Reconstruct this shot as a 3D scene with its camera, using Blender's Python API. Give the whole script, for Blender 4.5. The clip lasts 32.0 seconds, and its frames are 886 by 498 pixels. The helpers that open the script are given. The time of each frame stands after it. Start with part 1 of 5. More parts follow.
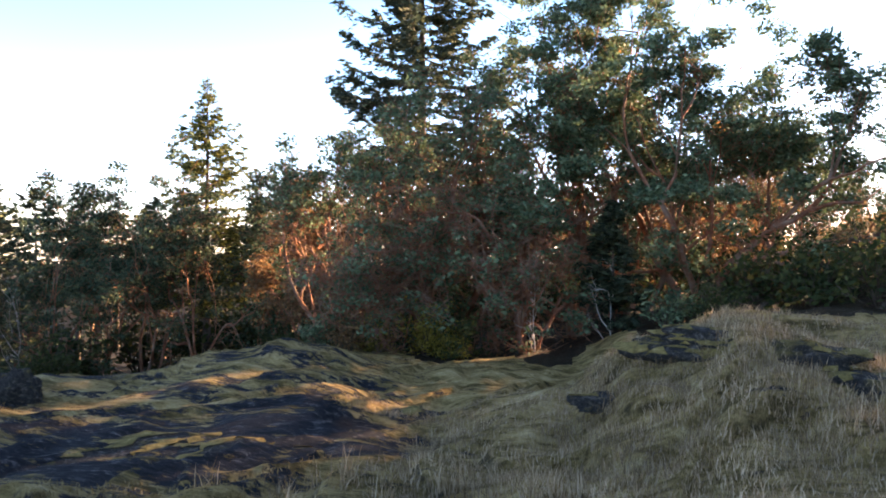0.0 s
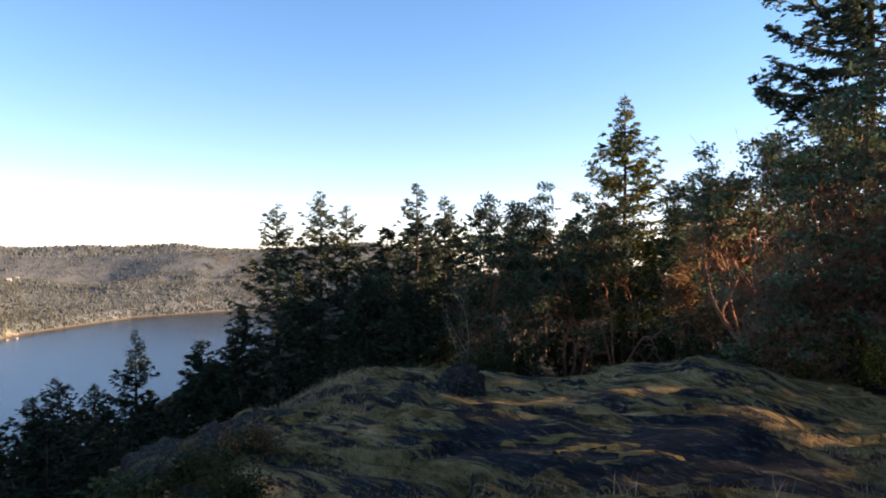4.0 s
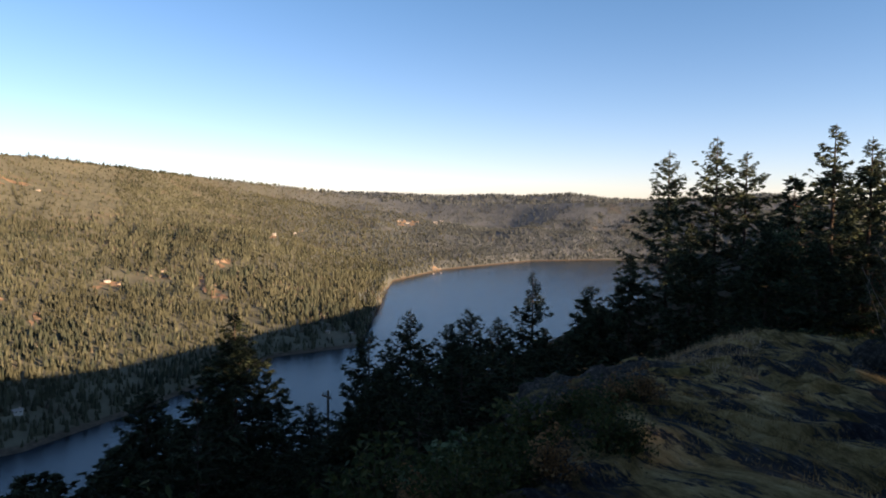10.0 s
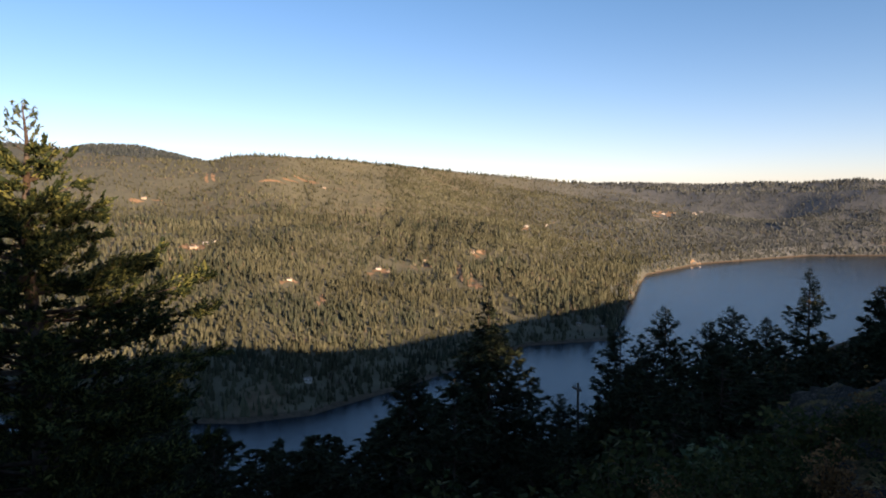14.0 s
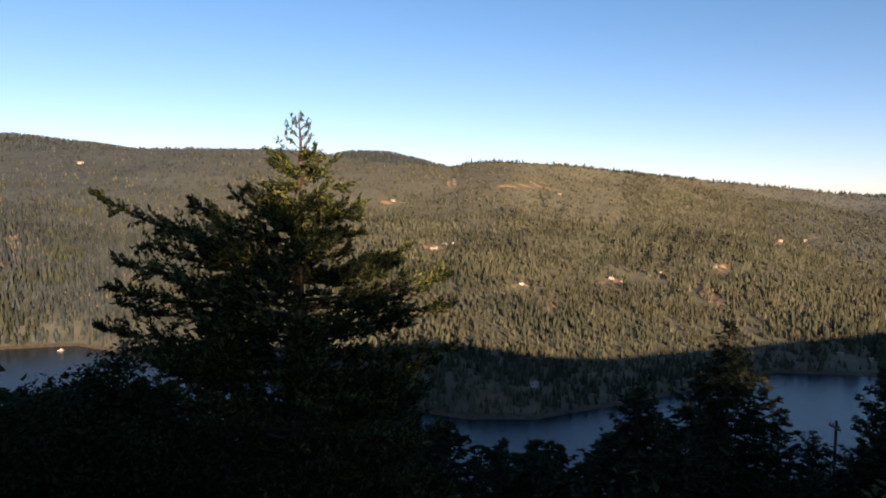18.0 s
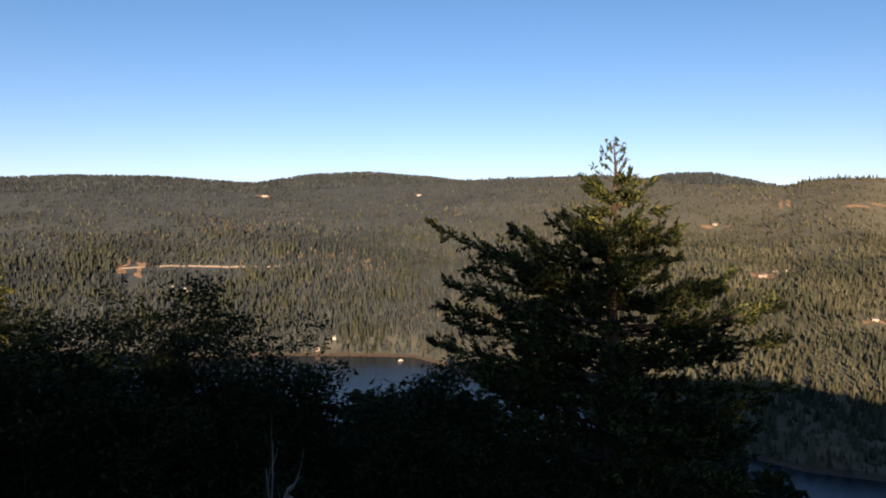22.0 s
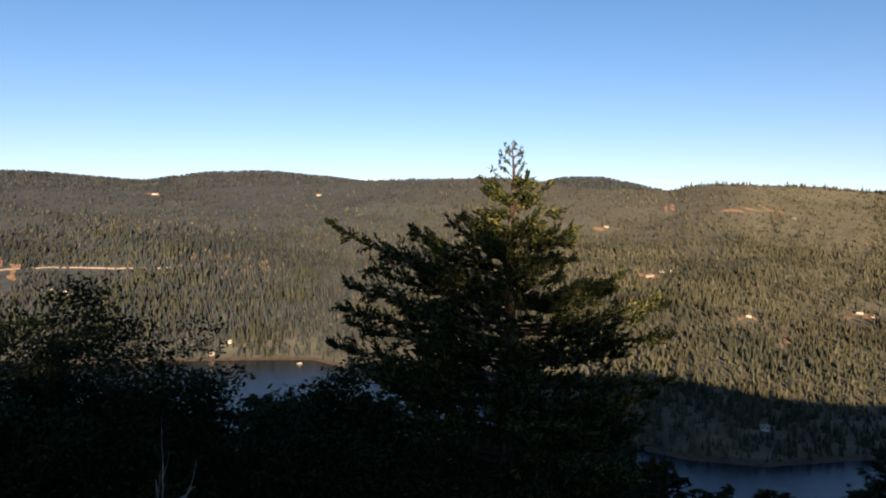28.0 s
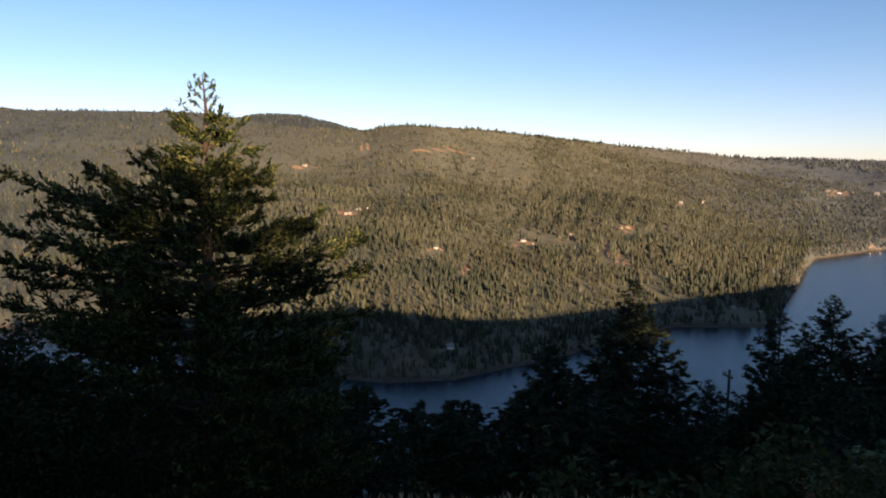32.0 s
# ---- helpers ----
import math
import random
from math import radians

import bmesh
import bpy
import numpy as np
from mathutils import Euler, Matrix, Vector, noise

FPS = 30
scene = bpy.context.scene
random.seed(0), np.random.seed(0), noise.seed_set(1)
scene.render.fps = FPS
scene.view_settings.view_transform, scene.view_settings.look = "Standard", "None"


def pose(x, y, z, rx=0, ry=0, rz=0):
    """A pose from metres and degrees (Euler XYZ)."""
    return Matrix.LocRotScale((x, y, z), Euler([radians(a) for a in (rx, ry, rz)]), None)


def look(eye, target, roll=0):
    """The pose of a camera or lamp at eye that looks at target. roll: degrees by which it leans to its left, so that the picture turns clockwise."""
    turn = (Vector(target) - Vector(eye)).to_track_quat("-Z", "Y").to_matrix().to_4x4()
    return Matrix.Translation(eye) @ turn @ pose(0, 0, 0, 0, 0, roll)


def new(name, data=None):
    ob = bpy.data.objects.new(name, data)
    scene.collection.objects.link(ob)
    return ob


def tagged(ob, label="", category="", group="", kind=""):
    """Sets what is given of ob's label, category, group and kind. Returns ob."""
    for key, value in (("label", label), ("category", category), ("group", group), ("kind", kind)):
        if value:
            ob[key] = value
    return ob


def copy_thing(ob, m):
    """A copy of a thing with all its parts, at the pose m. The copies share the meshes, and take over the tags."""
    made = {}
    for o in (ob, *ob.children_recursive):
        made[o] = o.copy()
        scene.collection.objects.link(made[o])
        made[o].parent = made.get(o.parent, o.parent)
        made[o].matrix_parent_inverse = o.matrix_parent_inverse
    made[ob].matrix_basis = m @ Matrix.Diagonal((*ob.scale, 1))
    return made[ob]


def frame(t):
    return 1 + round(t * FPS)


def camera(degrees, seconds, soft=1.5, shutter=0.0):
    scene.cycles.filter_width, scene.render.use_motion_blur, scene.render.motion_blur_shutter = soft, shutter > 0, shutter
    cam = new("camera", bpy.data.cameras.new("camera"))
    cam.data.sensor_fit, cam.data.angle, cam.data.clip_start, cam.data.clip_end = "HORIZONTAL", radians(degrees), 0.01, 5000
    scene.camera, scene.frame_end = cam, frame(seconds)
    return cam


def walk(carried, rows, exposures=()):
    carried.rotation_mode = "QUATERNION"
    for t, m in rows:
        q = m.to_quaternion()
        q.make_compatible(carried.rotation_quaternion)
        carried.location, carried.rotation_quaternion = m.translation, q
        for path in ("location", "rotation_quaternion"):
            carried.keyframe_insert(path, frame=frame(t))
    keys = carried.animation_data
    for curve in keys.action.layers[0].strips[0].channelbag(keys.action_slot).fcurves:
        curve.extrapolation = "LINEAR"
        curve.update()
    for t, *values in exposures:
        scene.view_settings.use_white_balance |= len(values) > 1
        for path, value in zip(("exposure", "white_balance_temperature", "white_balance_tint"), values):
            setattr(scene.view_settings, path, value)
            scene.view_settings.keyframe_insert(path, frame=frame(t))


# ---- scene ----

EYE = (0.0, 0.0, 1.6)
# seconds, heading clockwise from +y, pitch, roll in degrees
ROWS = [
    (0, -1.81, -0.88, 0.24), (0.5, -6.68, -0.96, 0.10), (1, -10.80, -0.69, 0.35), (1.5, -15.20, -0.71, -0.27), (2, -19.14, -0.85, -0.20),
    (2.5, -22.43, -0.97, -0.33), (3, -26.00, -0.87, -0.92), (3.5, -30.64, -0.48, -0.46), (4, -35.34, 0.18, -0.20), (4.5, -39.66, 0.49, -0.60),
    (6.5, -51.74, -1.56, 0.41), (7, -54.29, -2.31, -0.04), (7.5, -56.57, -2.99, -0.14), (8, -58.90, -3.36, -0.22), (8.5, -61.19, -3.44, -0.49),
    (9, -63.05, -3.94, -1.31), (9.5, -65.07, -4.22, -1.36), (10, -66.74, -4.05, 0.60), (10.5, -69.39, -3.91, 1.01), (11, -72.33, -3.71, 0.69),
    (11.5, -75.04, -3.92, 0.28), (12, -77.57, -4.20, -0.24), (12.5, -79.95, -4.66, -0.13), (13, -82.31, -4.81, -0.42), (13.5, -84.88, -4.72, -0.65),
    (15.5, -93.99, -5.33, 0.30), (16, -96.13, -5.39, 0.11), (16.5, -98.42, -5.39, 0.06), (17, -100.99, -5.09, -0.46), (17.5, -103.69, -4.64, 0.46),
    (18, -106.45, -4.27, 0.73), (18.5, -109.44, -3.77, 0.63), (19, -112.50, -3.40, 0.68), (19.5, -115.85, -3.31, 1.15), (20, -118.59, -3.33, 0.85),
    (20.5, -121.59, -2.96, 0.20), (21, -124.89, -2.52, 0.23), (21.5, -128.17, -2.31, 0.11), (22, -132.03, -2.28, -0.22), (22.5, -135.95, -2.35, -0.10),
    (23, -138.83, -2.12, -0.75), (23.5, -141.36, -1.93, -0.61), (24, -143.35, -1.76, -0.58), (24.5, -145.15, -1.33, -0.64), (26.5, -134.90, -1.03, 1.13),
    (27, -130.53, -1.73, 0.81), (27.5, -126.86, -2.06, 0.39), (28, -123.86, -2.20, 0.20), (28.5, -120.77, -2.62, 0.38), (29, -117.33, -3.19, 0.59),
    (29.5, -114.57, -3.92, 0.94), (30, -112.05, -4.49, 0.78), (30.5, -109.53, -5.17, 0.54), (31, -105.75, -6.02, 0.48), (31.5, -102.44, -6.54, 0.36),
    (32, -99.35, -7.10, 0.52),
]

cam = camera(65.19, 32.0, soft=1.9)
walk(cam, [(t, pose(*EYE, 90 + p, 0, -a) @ pose(0, 0, 0, 0, 0, r)) for t, a, p, r in ROWS],
     exposures=[(0, 3.5, 8150, 23), (1, 3.16, 8200, 26), (2, 2.93, 8350, 26), (3, 2.65, 8450, 26), (4, 2.22, 7400, 20), (4.5, 2.08, 7250, 19), (7, 1.67, 7250, 18),
                (9, 1.54, 7280, 18), (13, 1.36, 7250, 18), (21, 1.09, 7150, 18), (24, 1.0, 7050, 18), (28, 1.09, 7150, 18), (32, 1.2, 7250, 18)])

# ---- light ----
SUN_AZ, SUN_EL = 50.0, 12.0
SUN = Vector((math.sin(radians(SUN_AZ)) * math.cos(radians(SUN_EL)), math.cos(radians(SUN_AZ)) * math.cos(radians(SUN_EL)), math.sin(radians(SUN_EL))))
world = bpy.data.worlds.new("sky")
scene.world = world
world.use_nodes = True
wn = world.node_tree.nodes
sky = wn.new("ShaderNodeTexSky")
sky.sky_type, sky.sun_disc = "NISHITA", False
sky.sun_elevation, sky.sun_rotation = radians(SUN_EL), radians(SUN_AZ)
sky.altitude, sky.air_density, sky.dust_density, sky.ozone_density = 250, 0.7, 0.2, 2.3
# haze towards the horizon, clear azure above it
way = wn.new("ShaderNodeTexCoord")
split = wn.new("ShaderNodeSeparateXYZ")
world.node_tree.links.new(way.outputs["Generated"], split.inputs[0])
tint = wn.new("ShaderNodeValToRGB")
stops = ((0.0, (0.93, 0.79, 0.88)), (0.13, (0.8, 0.82, 0.85)), (0.33, (0.5, 0.79, 0.9)), (0.55, (0.72, 0.82, 0.82)), (1.0, (0.98, 0.82, 0.75)))
while len(tint.color_ramp.elements) < len(stops):
    tint.color_ramp.elements.new(0.5)
for e, (at, c) in zip(tint.color_ramp.elements, stops):
    e.position, e.color = at, (*c, 1)
tint.color_ramp.interpolation = "B_SPLINE"
world.node_tree.links.new(split.outputs["Z"], tint.inputs[0])
air = wn.new("ShaderNodeMix")
air.data_type, air.blend_type = "RGBA", "MULTIPLY"
air.inputs[0].default_value = 1.0
world.node_tree.links.new(sky.outputs[0], air.inputs[6])
world.node_tree.links.new(tint.outputs[0], air.inputs[7])
world.node_tree.links.new(air.outputs[2], wn["Background"].inputs[0])
wn["Background"].inputs[1].default_value = 0.098
lamp = bpy.data.lights.new("sun", "SUN")
lamp.energy, lamp.angle, lamp.color = 5.0, radians(0.6), (1.0, 0.76, 0.52)
sun = new("sun", lamp)
sun.matrix_world = look(SUN * 100, (0, 0, 0))


# ---- materials ----
class Mat:
    """A small helper to write node materials."""

    def __init__(self, name, rough=0.8):
        self.m = bpy.data.materials.new(name)
        self.m.use_nodes = True
        self.n, self.l = self.m.node_tree.nodes, self.m.node_tree.links
        self.b = self.n["Principled BSDF"]
        self.b.inputs["Roughness"].default_value = rough
        self.b.inputs["Specular IOR Level"].default_value = 0.5 if rough < 0.5 else 0.12
        self.co = self.n.new("ShaderNodeTexCoord").outputs["Object"]

    def noise(self, scale, detail=4, rough=0.6, co=None):
        t = self.n.new("ShaderNodeTexNoise")
        t.inputs["Scale"].default_value, t.inputs["Detail"].default_value, t.inputs["Roughness"].default_value = scale, detail, rough
        self.l.new(co or self.co, t.inputs["Vector"])
        return t.outputs["Fac"]

    def ramp(self, fac, *stops):
        r = self.n.new("ShaderNodeValToRGB")
        el = r.color_ramp.elements
        while len(el) < len(stops):
            el.new(0.5)
        for e, (p, c) in zip(el, stops):
            e.position, e.color = p, (*c, 1) if len(c) == 3 else c
        self.l.new(fac, r.inputs[0])
        return r.outputs[0]

    def mix(self, fac, a, b, kind="MIX"):
        x = self.n.new("ShaderNodeMix")
        x.data_type, x.blend_type = "RGBA", kind
        for sock, v in ((x.inputs[0], fac), (x.inputs[6], a), (x.inputs[7], b)):
            if isinstance(v, (int, float)):
                sock.default_value = v
            elif isinstance(v, tuple):
                sock.default_value = (*v, 1)
            else:
                self.l.new(v, sock)
        return x.outputs[2]

    def color(self, c):
        self.l.new(c, self.b.inputs["Base Color"])
        return self

    def bump(self, fac, strength, distance):
        b = self.n.new("ShaderNodeBump")
        b.inputs["Strength"].default_value, b.inputs["Distance"].default_value = strength, distance
        self.l.new(fac, b.inputs["Height"])
        self.l.new(b.outputs[0], self.b.inputs["Normal"])
        return self

    def island(self):
        return self.n.new("ShaderNodeNewGeometry").outputs["Random Per Island"]


def leaf_mat(name, dark, mid, light, trans=0.25, spread=2.0, low=0.75):
    """Foliage: a colour per leaf, slow drift over the crown, and light let through."""
    k = Mat(name, 0.75)
    c = k.ramp(k.island(), (0.0, dark), (0.55, mid), (1.0, light))
    drift = k.ramp(k.noise(spread, 4), (0.36, (low, low, low)), (0.62, (1.0, 1.0, 1.0)))
    c = k.mix(1.0, c, drift, "MULTIPLY")
    k.color(c)
    k.b.inputs["Specular IOR Level"].default_value = 0.08
    t = k.n.new("ShaderNodeBsdfTranslucent")
    k.l.new(c, t.inputs[0])
    s = k.n.new("ShaderNodeMixShader")
    s.inputs[0].default_value = trans
    k.l.new(k.b.outputs[0], s.inputs[1])
    k.l.new(t.outputs[0], s.inputs[2])
    k.l.new(s.outputs[0], k.n["Material Output"].inputs[0])
    return k.m


def bark_mat(name, a, b, c, scale=14):
    k = Mat(name, 0.85)
    f = k.noise(scale, 6, 0.7)
    k.color(k.mix(k.ramp(k.noise(2.2, 3), (0.45, (0, 0, 0)), (0.62, (1, 1, 1))), k.ramp(f, (0.3, a), (0.7, b)), c))
    k.bump(f, 0.7, 0.03)
    return k.m


# fir needles in four tones: shade, skylight and sun put into the colour
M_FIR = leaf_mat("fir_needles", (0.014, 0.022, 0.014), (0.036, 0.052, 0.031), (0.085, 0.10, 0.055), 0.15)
M_FIR_SKYLIT = leaf_mat("skylit_fir_needles", (0.022, 0.034, 0.024), (0.062, 0.086, 0.056), (0.15, 0.165, 0.09), 0.15)
M_FIR_LIT = leaf_mat("part_lit_fir_needles", (0.013, 0.023, 0.012), (0.041, 0.058, 0.025), (0.19, 0.19, 0.06), 0.18)
M_FIR_SUNLIT = leaf_mat("sunlit_fir_needles", (0.022, 0.032, 0.012), (0.105, 0.118, 0.036), (0.29, 0.275, 0.08), 0.2)
M_ARB = leaf_mat("arbutus_leaves", (0.06, 0.1, 0.056), (0.125, 0.19, 0.105), (0.21, 0.275, 0.155), 0.25, 2.4, 0.42)
# arbutus leaves again, colour dimmed to put the farther trees in shade
M_ARB_DIM = leaf_mat("dimmed_arbutus_leaves", (0.035, 0.058, 0.035), (0.072, 0.11, 0.065), (0.135, 0.175, 0.1), 0.2, 2.4, 0.45)
M_ARB_RED = leaf_mat("rusty_arbutus_leaves", (0.11, 0.068, 0.035), (0.21, 0.115, 0.055), (0.31, 0.185, 0.085), 0.35)
# leaves of the slope's broadleaf trees, their shade put into the colour
M_BROAD_SHADE = leaf_mat("shaded_broad_leaves", (0.011, 0.019, 0.01), (0.023, 0.036, 0.016), (0.048, 0.064, 0.027), 0.18)
M_SHRUB = leaf_mat("shrub_leaves", (0.02, 0.035, 0.014), (0.045, 0.06, 0.022), (0.09, 0.09, 0.03), 0.25)
M_YELLOW = leaf_mat("yellow_shrub_leaves", (0.14, 0.11, 0.02), (0.25, 0.2, 0.04), (0.36, 0.28, 0.06), 0.35)
M_BARK = bark_mat("fir_bark", (0.025, 0.018, 0.013), (0.085, 0.058, 0.042), (0.11, 0.09, 0.075))
M_ARBBARK = bark_mat("arbutus_bark", (0.11, 0.044, 0.027), (0.3, 0.125, 0.068), (0.22, 0.14, 0.1), 9)
M_DEAD = bark_mat("bleached_wood", (0.22, 0.2, 0.18), (0.42, 0.39, 0.35), (0.3, 0.28, 0.25), 12)
M_FAR = leaf_mat("forest_canopy", (0.092, 0.098, 0.063), (0.138, 0.143, 0.093), (0.186, 0.186, 0.122), 0.4, 0.006, 0.62)
M_FARB = leaf_mat("autumn_canopy", (0.11, 0.1, 0.075), (0.18, 0.155, 0.115), (0.24, 0.2, 0.15), 0.35, 0.006, 0.65)
# far canopies with the blue-grey haze of distance put into their colour
M_FAR_HAZE = leaf_mat("hazed_canopy", (0.055, 0.071, 0.074), (0.08, 0.097, 0.098), (0.108, 0.125, 0.123), 0.4, 0.004, 0.62)
M_FAR_HAZE_N = leaf_mat("hazed_north_canopy", (0.1, 0.118, 0.116), (0.138, 0.157, 0.154), (0.175, 0.193, 0.187), 0.45, 0.004, 0.7)
M_FARD = leaf_mat("dark_conifer_stand", (0.05, 0.06, 0.042), (0.075, 0.088, 0.06), (0.105, 0.115, 0.08), 0.3, 0.006, 0.7)
M_GRASS = leaf_mat("dry_grass", (0.18, 0.12, 0.06), (0.43, 0.298, 0.172), (0.72, 0.54, 0.36), 0.3, 1.3, 0.45)
M_MOSSGRASS = leaf_mat("mossy_turf", (0.17, 0.105, 0.038), (0.42, 0.28, 0.11), (0.68, 0.5, 0.26), 0.3, 1.3, 0.4)

k = Mat("hill_soil", 0.95)
soil = k.mix(k.ramp(k.noise(0.012, 5), (0.56, (0, 0, 0)), (0.72, (1, 1, 1))), k.ramp(k.noise(0.05, 5), (0.3, (0.094, 0.095, 0.067)), (0.7, (0.154, 0.149, 0.105))),
             k.ramp(k.noise(0.09, 5), (0.3, (0.11, 0.09, 0.06)), (0.7, (0.21, 0.165, 0.11))))
sep = k.n.new("ShaderNodeSeparateXYZ")
k.l.new(k.co, sep.inputs[0])
# haze painted into the soil: bluer and greyer towards both ends
hazed = k.n.new("ShaderNodeMapRange")
k.l.new(sep.outputs[1], hazed.inputs[0])
hazed.inputs[1].default_value, hazed.inputs[2].default_value = -300, -1400
north_haze = k.n.new("ShaderNodeMapRange")
k.l.new(sep.outputs[1], north_haze.inputs[0])
north_haze.inputs[1].default_value, north_haze.inputs[2].default_value = 150, 1100
soil = k.mix(north_haze.outputs[0], soil, k.ramp(k.noise(0.03, 5), (0.3, (0.088, 0.1, 0.105)), (0.7, (0.135, 0.144, 0.149))))
soil = k.mix(hazed.outputs[0], soil, k.ramp(k.noise(0.03, 5), (0.3, (0.05, 0.063, 0.066)), (0.7, (0.085, 0.098, 0.097))))
rise = k.n.new("ShaderNodeMapRange")
k.l.new(sep.outputs[2], rise.inputs[0])
rise.inputs[1].default_value, rise.inputs[2].default_value = -204.6, -205.8
k.color(k.mix(rise.outputs[0], soil, k.ramp(k.noise(0.2, 5), (0.3, (0.048, 0.042, 0.032)), (0.7, (0.13, 0.103, 0.076)))))
M_HILL = k.m

# cliff rock and woods, their colour greyed for haze
k = Mat("wooded_bluff", 0.95)
k.color(k.mix(k.ramp(k.noise(0.006, 6, 0.7), (0.5, (0, 0, 0)), (0.62, (1, 1, 1))), k.ramp(k.noise(0.03, 5), (0.3, (0.058, 0.067, 0.056)), (0.7, (0.122, 0.128, 0.108))),
              k.ramp(k.noise(0.02, 6, 0.7), (0.3, (0.1, 0.09, 0.082)), (0.7, (0.2, 0.165, 0.145)))))
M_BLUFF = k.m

# dark duff under trees; elsewhere near the knoll it stands in for shade
k = Mat("forest_floor_and_shade", 0.95)
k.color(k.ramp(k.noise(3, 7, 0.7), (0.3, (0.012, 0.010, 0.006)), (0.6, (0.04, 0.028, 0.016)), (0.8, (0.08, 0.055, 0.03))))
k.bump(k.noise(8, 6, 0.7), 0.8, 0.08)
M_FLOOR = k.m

k = Mat("mossy_bedrock", 0.92)
turned = k.n.new("ShaderNodeMapping")
turned.inputs["Rotation"].default_value = (0, 0, radians(-28))
turned.inputs["Scale"].default_value = (0.45, 1.25, 1.0)
k.l.new(k.co, turned.inputs[0])
grain = turned.outputs[0]
fine = k.noise(16, 8, 0.75)
moss = k.ramp(k.noise(2.6, 9, 0.78, grain), (0.33, (0.035, 0.03, 0.011)), (0.43, (0.16, 0.115, 0.038)), (0.53, (0.46, 0.32, 0.13)), (0.68, (0.75, 0.58, 0.31)))
moss = k.mix(0.55, moss, k.ramp(fine, (0.3, (0.35, 0.35, 0.35)), (0.7, (1.3, 1.3, 1.3))), "MULTIPLY")
rock = k.ramp(k.noise(11, 10, 0.85, grain), (0.38, (0.011, 0.012, 0.015)), (0.54, (0.031, 0.034, 0.042)), (0.6, (0.13, 0.128, 0.13)), (0.7, (0.4, 0.38, 0.36)))
bare = k.noise(1.1, 9, 0.78, grain)
way = k.n.new("ShaderNodeSeparateXYZ")
k.l.new(k.co, way.inputs[0])
grassy = k.n.new("ShaderNodeMapRange")
k.l.new(way.outputs[0], grassy.inputs[0])
grassy.inputs[1].default_value, grassy.inputs[2].default_value, grassy.inputs[3].default_value, grassy.inputs[4].default_value = -1.2, 0.8, 0.0, 0.11
less = k.n.new("ShaderNodeMath")
less.operation = "SUBTRACT"
k.l.new(bare, less.inputs[0])
k.l.new(grassy.outputs[0], less.inputs[1])
bare = less.outputs[0]
# one broad slab lies bare on the knoll's near flank
gap = k.n.new("ShaderNodeVectorMath")
gap.operation = "DISTANCE"
k.l.new(k.co, gap.inputs[0])
gap.inputs[1].default_value = (-2.8, 7.0, -0.5)
slab = k.n.new("ShaderNodeMapRange")
slab.interpolation_type = "SMOOTHSTEP"
k.l.new(gap.outputs["Value"], slab.inputs[0])
slab.inputs[1].default_value, slab.inputs[2].default_value, slab.inputs[3].default_value, slab.inputs[4].default_value = 0.4, 3.2, 0.105, -0.018
more = k.n.new("ShaderNodeMath")
k.l.new(bare, more.inputs[0])
k.l.new(slab.outputs[0], more.inputs[1])
bare = more.outputs[0]
geo = k.n.new("ShaderNodeNewGeometry")
up = k.n.new("ShaderNodeSeparateXYZ")
k.l.new(geo.outputs["Normal"], up.inputs[0])
steep = k.ramp(up.outputs[2], (0.72, (1, 1, 1)), (0.86, (0, 0, 0)))
turf = k.n.new("ShaderNodeMapRange")
k.l.new(way.outputs[0], turf.inputs[0])
turf.inputs[1].default_value, turf.inputs[2].default_value, turf.inputs[3].default_value, turf.inputs[4].default_value = -1.2, 0.6, 1.0, 0.2
steep = k.mix(1.0, steep, turf.outputs[0], "MULTIPLY")
# towards the drop the turf gives way to litter under scrub, darkened for shade
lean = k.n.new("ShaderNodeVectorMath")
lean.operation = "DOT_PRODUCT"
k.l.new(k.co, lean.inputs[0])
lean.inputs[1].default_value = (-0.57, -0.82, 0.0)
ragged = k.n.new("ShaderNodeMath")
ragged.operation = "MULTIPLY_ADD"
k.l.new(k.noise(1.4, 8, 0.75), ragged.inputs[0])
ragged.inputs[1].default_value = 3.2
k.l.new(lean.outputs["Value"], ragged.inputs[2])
shaded_litter = k.ramp(k.noise(9, 8, 0.75), (0.35, (0.014, 0.012, 0.007)), (0.55, (0.05, 0.038, 0.02)), (0.75, (0.15, 0.11, 0.06)))
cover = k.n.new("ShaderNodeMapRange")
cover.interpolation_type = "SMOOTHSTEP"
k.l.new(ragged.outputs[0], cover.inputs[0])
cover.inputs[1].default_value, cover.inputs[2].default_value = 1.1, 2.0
moss = k.mix(cover.outputs[0], moss, shaded_litter)
k.color(k.mix(k.mix(1.0, k.ramp(bare, (0.495, (0, 0, 0)), (0.525, (1, 1, 1))), steep, "LIGHTEN"), moss, rock))
k.bump(k.noise(5, 10, 0.82, grain), 1.0, 0.18)
M_GROUND = k.m

k = Mat("lichened_rock", 0.9)
stone = k.ramp(k.noise(17, 10, 0.85), (0.36, (0.014, 0.014, 0.013)), (0.52, (0.048, 0.045, 0.042)), (0.59, (0.14, 0.128, 0.112)), (0.72, (0.36, 0.325, 0.28)))
geo = k.n.new("ShaderNodeNewGeometry")
up = k.n.new("ShaderNodeSeparateXYZ")
k.l.new(geo.outputs["Normal"], up.inputs[0])
patch = k.mix(1.0, k.ramp(k.noise(3.0, 8, 0.75), (0.52, (0, 0, 0)), (0.6, (1, 1, 1))), k.ramp(up.outputs[2], (0.55, (0, 0, 0)), (0.85, (1, 1, 1))), "MULTIPLY")
